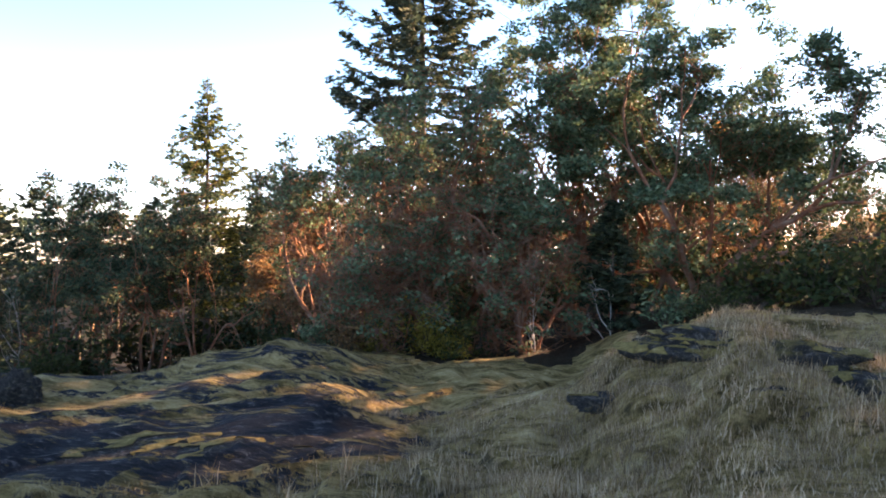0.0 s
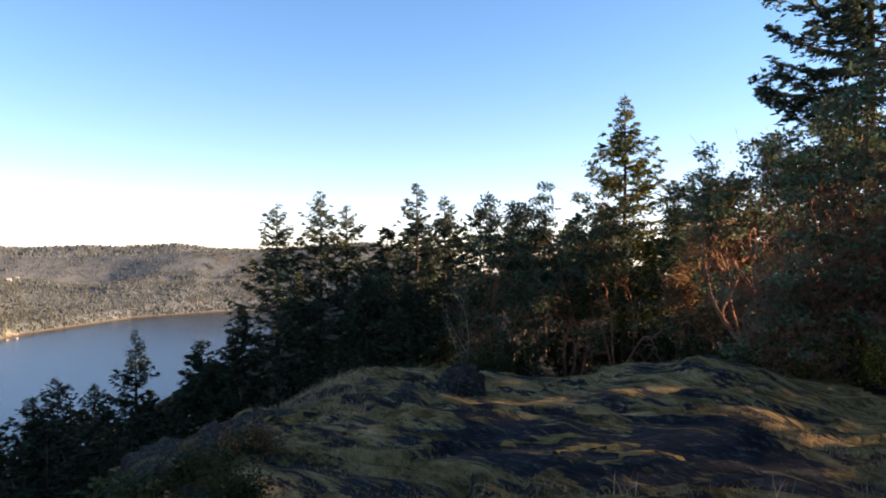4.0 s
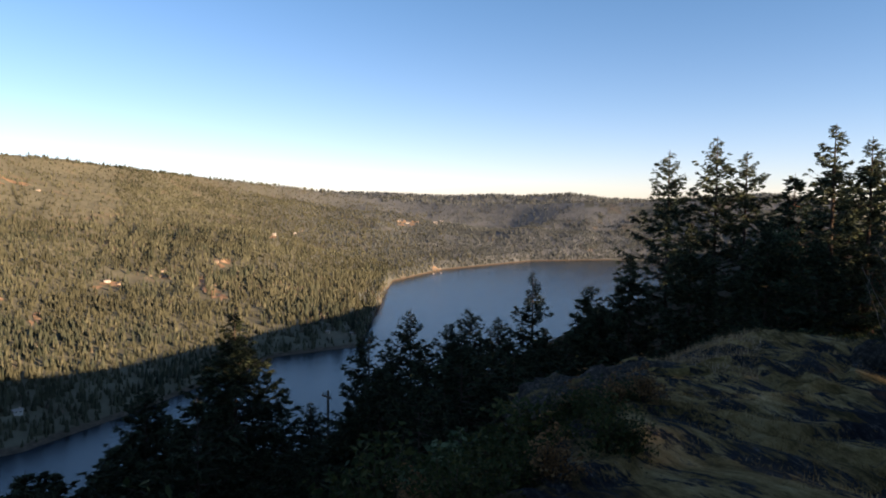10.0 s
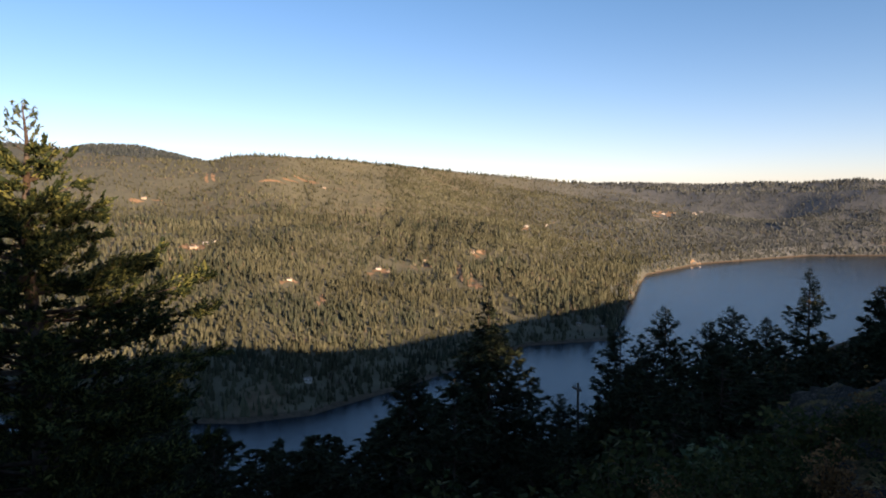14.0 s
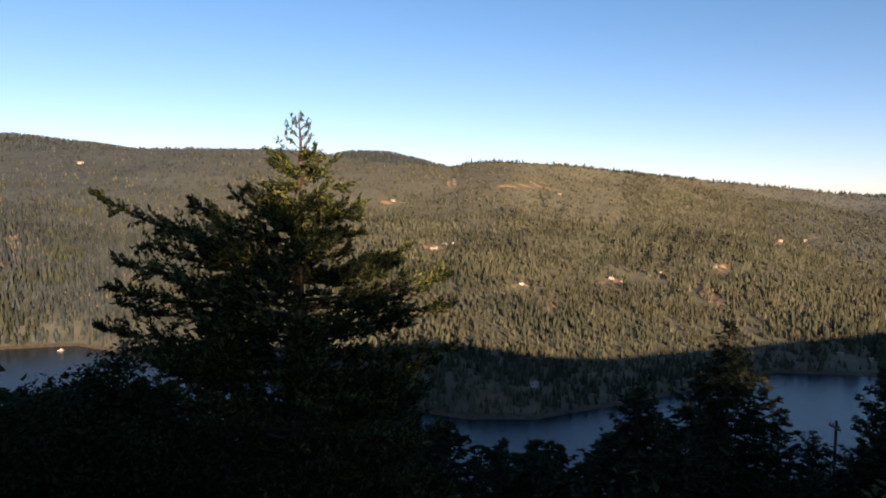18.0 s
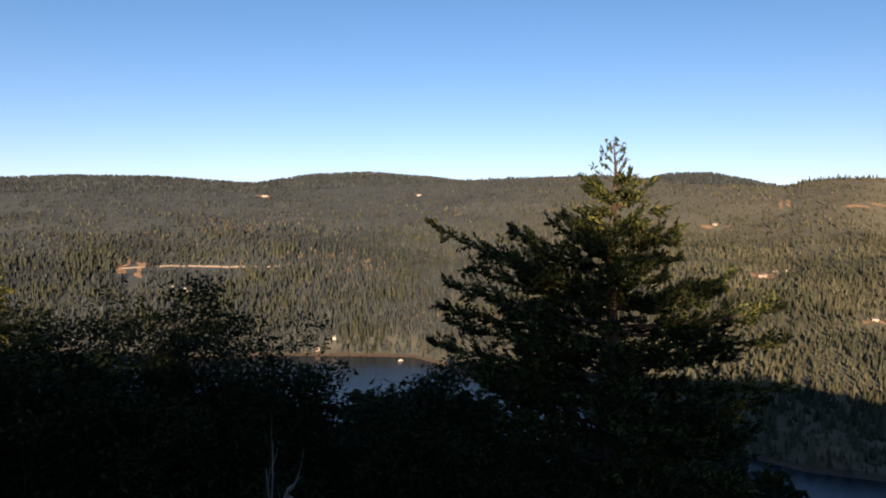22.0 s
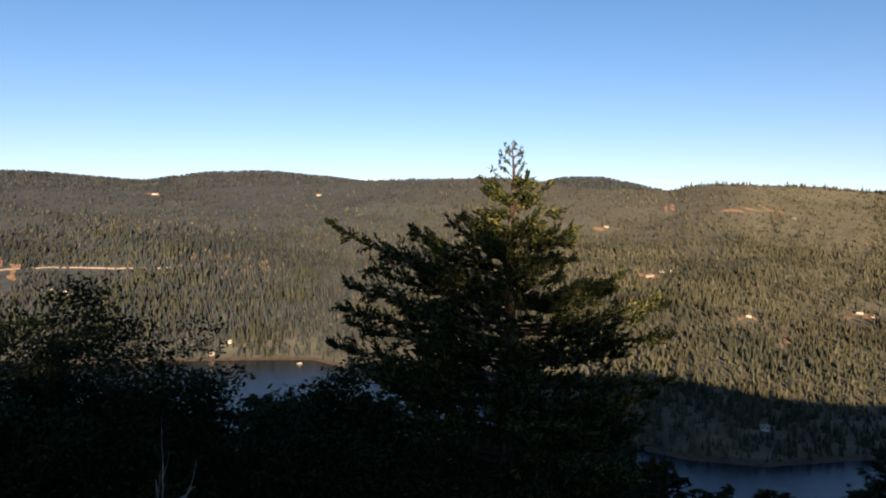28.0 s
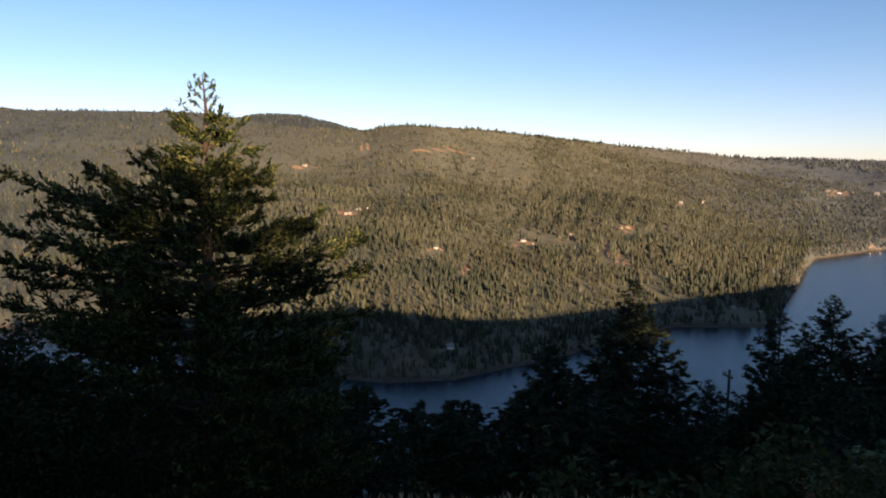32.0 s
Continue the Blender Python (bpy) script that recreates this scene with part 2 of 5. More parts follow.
k.color(k.mix(patch, stone, k.ramp(k.noise(8, 6), (0.3, (0.06, 0.055, 0.016)), (0.7, (0.27, 0.2, 0.08)))))
k.bump(k.noise(7, 9, 0.8), 1.0, 0.12)
M_ROCK = k.m

k = Mat("moss_cushion", 0.95)
k.color(k.ramp(k.noise(14, 8, 0.75), (0.3, (0.05, 0.042, 0.014)), (0.55, (0.2, 0.145, 0.05)), (0.75, (0.42, 0.31, 0.14))))
k.bump(k.noise(30, 6, 0.7), 1.0, 0.03)
M_MOSS = k.m

k = Mat("inlet_water", 0.17)
k.color(k.ramp(k.noise(0.004, 3), (0.3, (0.004, 0.011, 0.02)), (0.7, (0.006, 0.016, 0.028))))
k.b.inputs["IOR"].default_value = 1.33
k.bump(k.noise(0.35, 4), 0.45, 0.6)
M_WATER = k.m


# ---- mesh helpers ----
class Build:
    """Gathers points and faces (triangles or quads) as arrays, and links them as one mesh."""

    def __init__(self):
        self.v, self.f, self.count = [], {3: [], 4: []}, 0

    def add(self, verts, faces):
        verts, faces = np.asarray(verts, float).reshape(-1, 3), np.asarray(faces, int)
        self.v.append(verts)
        self.f[faces.shape[1]].append(faces + self.count)
        self.count += len(verts)
        return self

    def mesh(self, name, material, smooth=False):
        me = bpy.data.meshes.new(name)
        v = np.concatenate(self.v)
        me.vertices.add(len(v))
        me.vertices.foreach_set("co", v.astype(np.float32).ravel())
        sizes, loops = [], []
        for n, fs in self.f.items():
            if fs:
                fs = np.concatenate(fs)
                loops.append(fs.ravel())
                sizes.append(np.full(len(fs), n))
        loops, sizes = np.concatenate(loops), np.concatenate(sizes)
        me.loops.add(len(loops))
        me.loops.foreach_set("vertex_index", loops.astype(np.int32))
        me.polygons.add(len(sizes))
        me.polygons.foreach_set("loop_start", np.concatenate(([0], np.cumsum(sizes)[:-1])).astype(np.int32))
        me.polygons.foreach_set("use_smooth", np.full(len(sizes), smooth))
        me.update(calc_edges=True)
        me.materials.append(material)
        return me


def part(name, build, material, parent=None, label="", smooth=False):
    ob = new(name, build.mesh(name, material, smooth) if isinstance(build, Build) else build)
    if parent:
        ob.parent = parent
    return tagged(ob, label)


def thing(name, label, category, group="", at=(0, 0, 0)):
    ob = new(name)
    ob.location = at
    return tagged(ob, label, category, group)


def tube(b, pts, radii, sides=7):
    """A tapered tube along points."""
    pts, radii = np.asarray(pts, float), np.asarray(radii, float)
    d = np.gradient(pts, axis=0)
    d /= np.linalg.norm(d, axis=1)[:, None] + 1e-9
    ref = np.where(np.abs(d[:, 2:3]) > 0.9, np.array([[1.0, 0, 0]]), np.array([[0, 0, 1.0]]))
    u = np.cross(d, ref)
    u /= np.linalg.norm(u, axis=1)[:, None] + 1e-9
    w = np.cross(d, u)
    a = np.linspace(0, 2 * np.pi, sides, endpoint=False)
    ring = pts[:, None] + radii[:, None, None] * (np.cos(a)[None, :, None] * u[:, None] + np.sin(a)[None, :, None] * w[:, None])
    n = len(pts)
    i, j = np.meshgrid(np.arange(n - 1), np.arange(sides), indexing="ij")
    k2 = (j + 1) % sides
    b.add(ring, np.stack([i * sides + j, i * sides + k2, (i + 1) * sides + k2, (i + 1) * sides + j], -1).reshape(-1, 4))


def leaves(b, rng, centres, size, per, spread, flat=0.5, long=2.2, dirs=None, stray=0.45):
    """Small pointed leaves (two triangles each) scattered about centres."""
    c = np.repeat(np.asarray(centres, float), per, axis=0)
    n = len(c)
    o = rng.normal(0, 1, (n, 3))
    o *= (rng.random(n) ** 0.45 / (np.linalg.norm(o, axis=1) + 1e-9))[:, None]
    c = c + o * 1.75 * np.asarray(spread)
    if dirs is None:
        d = rng.normal(0, 1, (n, 3))
        d[:, 2] *= flat
    else:
        d = np.repeat(dirs, per, axis=0) + rng.normal(0, stray, (n, 3))
    d /= np.linalg.norm(d, axis=1)[:, None] + 1e-9
    e = rng.normal(0, 1, (n, 3))
    e -= (e * d).sum(1)[:, None] * d
    e /= np.linalg.norm(e, axis=1)[:, None] + 1e-9
    s = np.repeat(np.broadcast_to(size, len(centres)), per)[:, None] * rng.uniform(0.6, 1.35, n)[:, None]
    v = np.stack([c - d * s * 0.5, c + e * s * 0.5 / long, c + d * s * 0.5, c - e * s * 0.5 / long], 1)
    q = np.arange(n)[:, None] * 4
    b.add(v, np.concatenate([q, q + 1, q + 2, q + 3], 1))


def curve_table(table):
    xs, ys = [a for a, _ in table], [b for _, b in table]
    return lambda x: np.interp(x, xs, ys)


# ---- the lie of the land ----
WATER = -208.0
shore_el = curve_table([(-180, -10), (-165, -10), (-152, -10.4), (-141, -10.85), (-134.5, -11.1), (-128, -12.8), (-120, -15.2), (-112, -17), (-104, -17.9), (-98.5, -17.7), (-91, -16), (-84.5, -14),
                        (-80.4, -12.6), (-73.6, -12.0), (-72.9, -10.6), (-71.7, -8.2), (-71.2, -6.8), (-67, -5.8), (-59.5, -4.93), (-52.6, -4.65), (-40, -4.5)])
ridge_el = curve_table([(-180, 1.9), (-171, 1.9), (-160, 2.2), (-147, 2.4), (-138, 2.9), (-130, 3.4), (-127, 3.5), (-120, 3.68), (-117.5, 3.6), (-114.5, 3.0), (-108, 2.55), (-105.8, 2.5), (-104.5, 2.85), (-102.4, 3.02), (-95.4, 2.68), (-88.8, 1.88),
                        (-80, 1.05), (-76.8, 0.65), (-71.5, 0.15), (-66, -0.2), (-58, -0.2), (-55, 0.0), (-52, -0.05), (-46, 0.1), (-40, 0.1)])
far_el = curve_table([(-180, 2.0), (-171.3, 2.3), (-166.8, 2.95), (-160.6, 3.4), (-154.4, 3.47), (-147.3, 3.05), (-142.7, 3.8), (-138, 4.0), (-133, 3.6), (-128, 3.0), (-118, 3.0), (-116, 3.2), (-114.0, 3.65), (-110.9, 3.6), (-106, 2.5), (-100, 2.0), (-90, 1.2), (-80, 0.6),
                      (-71.5, 0.5), (-66.6, 0.3), (-63, 0.45), (-60, 0.4), (-56.3, 0.6), (-53.4, 0.2), (-50, 0.15), (-45, 0.5), (-41.8, 0.7), (-38, 0.3)])
ridge_r = curve_table([(-180, 2500), (-100, 2500), (-90, 2800), (-80, 3300), (-70, 3600), (-62, 3450), (-55, 3250), (-40, 3200)])
# height of our own ridge at the camera's line across the sun, by the way along it (towards 140 degrees)
own_ridge = curve_table([(-3000, -130), (-964, -32), (-640, -34), (-480, -30), (-406, -24), (-308, 4), (-120, -2), (-40, -2), (0, 0), (40, 2), (150, 0), (300, 16), (465, 36), (1000, 45), (3000, 60)])
# near ground: heights by heading at these distances
NEAR_R = [0, 2.0, 3.4, 5, 7, 9, 12, 15, 20, 28, 45, 90]
NEAR = {
    -180: [0, -0.05, -0.4, -2.0, -3.6, -5.0, -7.2, -9, -11.5, -15, -24, -47], -140: [0, 0, -0.3, -1.8, -3.4, -5, -7.2, -9, -12, -16.5, -26, -49],
    -100: [0, -0.02, -0.16, -1.4, -3.0, -4.6, -6.8, -8.8, -12, -17, -27, -50], -80: [0, 0, -0.1, -1.0, -2.3, -3.8, -6, -8.0, -11.3, -16, -26, -49],
    -66: [0, 0, 0, -0.8, -1.9, -3.1, -5.0, -7.0, -10, -14.5, -23.5, -46], -59: [0, 0, 0, -0.45, -1.25, -2.0, -3.6, -5.4, -8.4, -12.5, -21, -43],
    -55: [0, 0, 0, -0.18, -0.5, -0.8, -2.0, -3.6, -6.5, -10, -18, -40],
    -50: [0, 0, 0, -0.1, -0.36, -0.62, -1.2, -2.1, -4.2, -7, -14, -34], -41: [0, 0, 0, -0.1, -0.35, -0.5, -0.52, -1.1, -2.6, -4.6, -9, -22],
    -28: [0, 0, 0, -0.1, -0.4, -0.6, -0.62, -1.1, -2.2, -3.6, -6, -12], -15: [0, 0, 0, -0.1, -0.4, -0.5, -0.17, -0.9, -1.9, -3.0, -4.5, -8],
    -3: [0, 0, 0, -0.15, -0.5, -0.75, -0.75, -1.0, -1.6, -2.4, -3.2, -5], 8: [0, 0, 0, 0, -0.1, -0.35, -0.9, -1.0, -1.2, -1.4, -1.8, -3],
    14: [0, 0, 0.05, 0.15, 0.45, 0.3, -0.3, -0.4, -0.4, -0.5, -0.8, -2], 22: [0, 0, 0.1, 0.3, 0.72, 0.66, 0.2, 0.1, 0.3, 0.6, 0.4, -1],
    # the rise at 105 is out of view, raised to shade the bluff's end
    31: [0, 0, 0.1, 0.3, 0.5, 0.5, 0.4, 0.5, 1.0, 2.2, 2.6, 0], 60: [0, 0, 0.1, 0.2, 0.3, 0.4, 0.5, 0.7, 0.8, 1.0, 1.0, 1], 105: [0, 0, 0.1, 0.3, 0.7, 1.2, 2.0, 2.9, 4.5, 6.5, 7.0, 4], 180: [0, -0.05, -0.4, -2.0, -3.6, -5.0, -7.2, -9, -11.5, -15, -24, -47]}
NEAR_AZ = np.array(sorted(NEAR), float)
NEAR_Z = np.array([NEAR[a] for a in sorted(NEAR)], float)


def lump(x, y, scale, octaves=4):
    """Smooth value noise on arrays, about -1 to 1."""
    total, amp = 0.0, 1.0
    for o in range(octaves):
        a, b = x / scale * 2 ** o + 17.3 * o, y / scale * 2 ** o - 9.1 * o
        i, j = np.floor(a), np.floor(b)
        fx, fy = a - i, b - j
        fx, fy = fx * fx * (3 - 2 * fx), fy * fy * (3 - 2 * fy)
        h = lambda p, q: np.modf(np.abs(np.sin(p * 127.1 + q * 311.7) * 43758.5453))[0] * 2 - 1
        total = total + amp * ((h(i, j) * (1 - fx) + h(i + 1, j) * fx) * (1 - fy) + (h(i, j + 1) * (1 - fx) + h(i + 1, j + 1) * fx) * fy)
        amp *= 0.5
    return total / 1.9


def smooth(x, a, b):
    t = np.clip((x - a) / (b - a), 0, 1)
    return t * t * (3 - 2 * t)


def near_height(az, r):
    i = np.clip(np.searchsorted(NEAR_AZ, az) - 1, 0, len(NEAR_AZ) - 2)
    f = smooth((az - NEAR_AZ[i]) / (NEAR_AZ[i + 1] - NEAR_AZ[i]), 0, 1)
    j = np.clip(np.searchsorted(NEAR_R, r) - 1, 0, len(NEAR_R) - 2)
    nr = np.array(NEAR_R)
    g = np.clip((r - nr[j]) / (nr[j + 1] - nr[j]), 0, 1)
    lo = NEAR_Z[i, j] * (1 - g) + NEAR_Z[i, j + 1] * g
    hi = NEAR_Z[i + 1, j] * (1 - g) + NEAR_Z[i + 1, j + 1] * g
    return lo * (1 - f) + hi * f


def land(az, r):
    """Height of the land at a heading (degrees, -180 to 180) and a distance."""
    az, r = np.asarray(az, float), np.asarray(r, float)
    x, y = r * np.sin(np.radians(az)), r * np.cos(np.radians(az))
    s, c = math.sin(radians(SUN_AZ)), math.cos(radians(SUN_AZ))
    along, across = x * s + y * c, x * c - y * s
    # our own mountain: a ridge across the sun's way, falling to the water on the far side
    own = own_ridge(across) - 12 * smooth(np.abs(across), 60, 300) - np.maximum(along, 0) * 0.03 + lump(x, y, 90) * 3 * smooth(r, 60, 200)
    seaward = own - np.maximum(-along, 0) * 0.56
    own = np.where(along > 0, own, np.maximum(seaward, WATER - 25))
    # the far side of the inlet
    rs = (EYE[2] - WATER) / np.tan(np.radians(-shore_el(az)))
    rr = ridge_r(az)
    zr = EYE[2] + rr * np.tan(np.radians(ridge_el(az)))
    zf = EYE[2] + 4750 * np.tan(np.radians(far_el(az)))
    gap = np.full(np.shape(r), 1e9)
    for o in np.arange(-27, 27.1, 1.5):
        ro = (EYE[2] - WATER) / np.tan(np.radians(-shore_el(az + o)))
        gap = np.minimum(gap, np.hypot(np.maximum(r * math.cos(radians(o)) - ro, 0), np.minimum(r, ro) * math.sin(radians(abs(o)))))
    gap = np.where(r > rs, gap, 0)
    q = gap / (gap + np.maximum(rr - r, 1e-3))
    bumps = lump(x, y, 460, 4) * 36 * smooth(q, 0.03, 0.3) * (1 - smooth(q, 0.75, 1))
    hill = (WATER + 1.5) * (1 - q) + zr * q + 14 * smooth(gap, 0, 60) * (1 - q) + bumps
    hill = hill + lump(x + 700, y - 300, 170, 3) * 12 * smooth(q, 0.05, 0.2) * (1 - smooth(q, 0.8, 1))
    knob = 42 * np.exp(-(((az + 84) / 7.5) ** 2) - (((r - 1750) / 330) ** 2))
    back = zr + (zf - zr) * smooth(r, rr, 4750) - 45 * np.sin(np.pi * np.clip((r - rr) / (4750 - rr), 0, 1))
    far = np.where(r < rs, np.maximum(WATER - 25, WATER + 1.5 - (rs - r) * 0.25), np.where(r < rr, hill + knob, back))
    across_water = smooth(-az, 29, 36) * np.maximum(smooth(-along, 60, 260), smooth(r, 1500, 2100))
    base = np.maximum(own, far * across_water + (-400) * (1 - across_water))
    near = near_height(az, np.minimum(r, 90)) + (lump(x, y, 2.6, 5) * 0.15 + (0.5 - np.abs(lump(x * 0.7 + y * 0.7, (y - x) * 1.6, 1.9, 4))) * 0.16) * smooth(r, 2.5, 6) * (1 - smooth(r, 40, 90))
    strata = lump(x * 0.6 + y * 0.8, (y * 0.6 - x * 0.8) * 1.8, 4.0, 3) * 5
    step = np.floor(strata) + smooth(strata - np.floor(strata), 0.38, 0.62) - strata
    near = near + (step * 0.15 + lump(x, y, 0.5, 3) * 0.035) * smooth(r, 3, 5) * (1 - smooth(r, 13, 18))
    w = smooth(r, 45, 90)
    return near * (1 - w) + base * w


def place(az, r):
    return Vector((r * math.sin(radians(az)), r * math.cos(radians(az)), float(land(np.array([az]), np.array([r]))[0])))


def height_at(az, r, el):
    """Height of the point seen at that elevation."""
    return EYE[2] + r * math.tan(radians(el))


def ground_sheet():
    azs = np.concatenate([np.arange(-180, -70, 0.6), np.arange(-70, 36, 0.36), np.arange(36, 180, 3.0)])
    rings = [0.25]
    while rings[-1] < 4850:
        rings.append(rings[-1] * (1.06 if rings[-1] < 2.5 else 1.017 if rings[-1] < 14 else 1.045 if rings[-1] < 600 else 1.018 if rings[-1] < 1000 else 1.011 if rings[-1] < 3000 else 1.026))
    rings = np.array(rings)
    A, Rr = np.meshgrid(azs, rings, indexing="ij")
    Z = land(A, Rr)
    v = np.stack([Rr * np.sin(np.radians(A)), Rr * np.cos(np.radians(A)), Z], -1)
    n, m = len(azs), len(rings)
    i, j = np.meshgrid(np.arange(n), np.arange(m - 1), indexing="ij")
    i2 = (i + 1) % n
    b = Build()
    faces = np.stack([i * m + j, i * m + j + 1, i2 * m + j + 1, i2 * m + j], -1)
    b.add(v, faces.reshape(-1, 4))
    fan = np.stack([np.full(n, n * m), np.arange(n) * m, ((np.arange(n) + 1) % n) * m], -1)
    b.v.append(np.array([[0, 0, float(land(np.array([0.0]), np.array([0.1]))[0])]]))
    b.f[3].append(fan)
    me = b.mesh("ground", M_GROUND, True)
    me.materials.append(M_HILL)
    me.materials.append(M_FLOOR)
    me.materials.append(M_BLUFF)
    # faces of the fan come first; forest floor under trees, also as shade on the flank; across the water hill soil
    mid = np.concatenate([np.zeros(n), np.broadcast_to(rings[None, :-1], (n, m - 1)).ravel()])
    way = np.concatenate([azs, np.broadcast_to(azs[:, None], (n, m - 1)).ravel()])
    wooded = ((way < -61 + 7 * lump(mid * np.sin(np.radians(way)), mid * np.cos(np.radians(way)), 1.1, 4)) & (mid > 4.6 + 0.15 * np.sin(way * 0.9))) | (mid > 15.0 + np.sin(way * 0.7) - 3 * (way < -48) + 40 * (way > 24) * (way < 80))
    # below the right-hand rise the dark floor paints in the shade
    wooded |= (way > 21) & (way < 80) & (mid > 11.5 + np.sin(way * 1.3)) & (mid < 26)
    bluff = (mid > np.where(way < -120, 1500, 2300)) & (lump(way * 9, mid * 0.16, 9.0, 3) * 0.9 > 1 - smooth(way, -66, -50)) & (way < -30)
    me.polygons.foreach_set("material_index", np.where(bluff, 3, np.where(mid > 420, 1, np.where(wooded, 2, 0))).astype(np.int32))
    ob = new("ground", me)
    tagged(ob, "mossy bedrock knoll falling to a wooded inlet and hills", "ground", kind="structure")


ground_sheet()

b = Build()
a = np.linspace(0, 2 * np.pi, 96, endpoint=False)
b.add(np.concatenate([[[0, 0, WATER]], np.stack([4850 * np.cos(a), 4850 * np.sin(a), np.full(96, WATER)], -1)]),
      np.stack([np.zeros(96), np.arange(96) + 1, (np.arange(96) + 1) % 96 + 1], -1).astype(int))
tagged(part("water", b, M_WATER), "calm blue-grey water of a long inlet", "water", kind="structure")


# ---- the forest across the inlet ----
CLEARINGS = [(-92.7, -6.6, 1.4, 0.35), (-99.9, -7.3, 1.0, 0.3), (-107.2, -4.2, 1.6, 0.35), (-80.5, -3.1, 0.5, 0.2), (-69.7, -2.0, 1.2, 0.25), (-105.7, 1.2, 0.5, 0.5), (-156.3, -3.6, 1.3, 1.1),
             (-84.3, -5.2, 1.0, 0.4), (-84.6, -7.6, 0.9, 0.5), (-86, -6.8, 0.5, 0.9), (-88.7, -6.2, 0.5, 0.3), (-146.5, 2.0, 0.6, 0.15), (-110.5, -0.5, 1.2, 0.2), (-152.5, -5.4, 0.7, 0.3), (-97.5, -8.8, 0.5, 0.5), (-100.3, 1.0, 2.5, 0.2),
             (-151.3, -3.55, 6.6, 0.16), (-98.7, -15.2, 0.7, 0.3), (-141.3, -10.2, 1.2, 0.4), (-75.5, -11.1, 1.6, 0.25), (-67.2, -5.7, 0.5, 0.2)]


def cone_forest(name, az, r, height, width, material, label, tiers, sides, seed):
    """Many conifers as pointed tiers in one mesh."""
    rng = np.random.default_rng(seed)
    n = len(az)
    base = np.stack([r * np.sin(np.radians(az)), r * np.cos(np.radians(az)), land(az, r) - 0.5], -1)
    b = Build()
    turn = rng.uniform(0, 6.28, n)
    lean = rng.normal(0, 0.03, (n, 2))
    for t in range(tiers):
        lo, hi = t / tiers * 0.86 + 0.06, min(1.0, (t + 1.75) / tiers * 0.9 + 0.1)
        if t == tiers - 1:
            hi = 1.0
        wide = width * (1 - lo) * rng.uniform(0.85, 1.15, n)
        ang = turn[:, None] + np.arange(sides) / sides * 2 * np.pi + t * 0.6
        wob = rng.uniform(0.75, 1.25, (n, sides))
        ring = np.stack([base[:, 0:1] + np.cos(ang) * wide[:, None] * wob, base[:, 1:2] + np.sin(ang) * wide[:, None] * wob,
                         base[:, 2:3] + (height * lo)[:, None] + rng.normal(0, 0.35, (n, sides))], -1)
        tip = base + np.stack([lean[:, 0] * height, lean[:, 1] * height, height * hi], -1)
        v = np.concatenate([ring, tip[:, None]], 1)
        q = np.arange(n)[:, None] * (sides + 1)
        f = np.stack([np.concatenate([q + s, q + (s + 1) % sides, q + sides], 1) for s in range(sides)], 1)
        b.add(v, f.reshape(-1, 3))
    return tagged(part(name, b, material), label, "forest", kind="stuff")


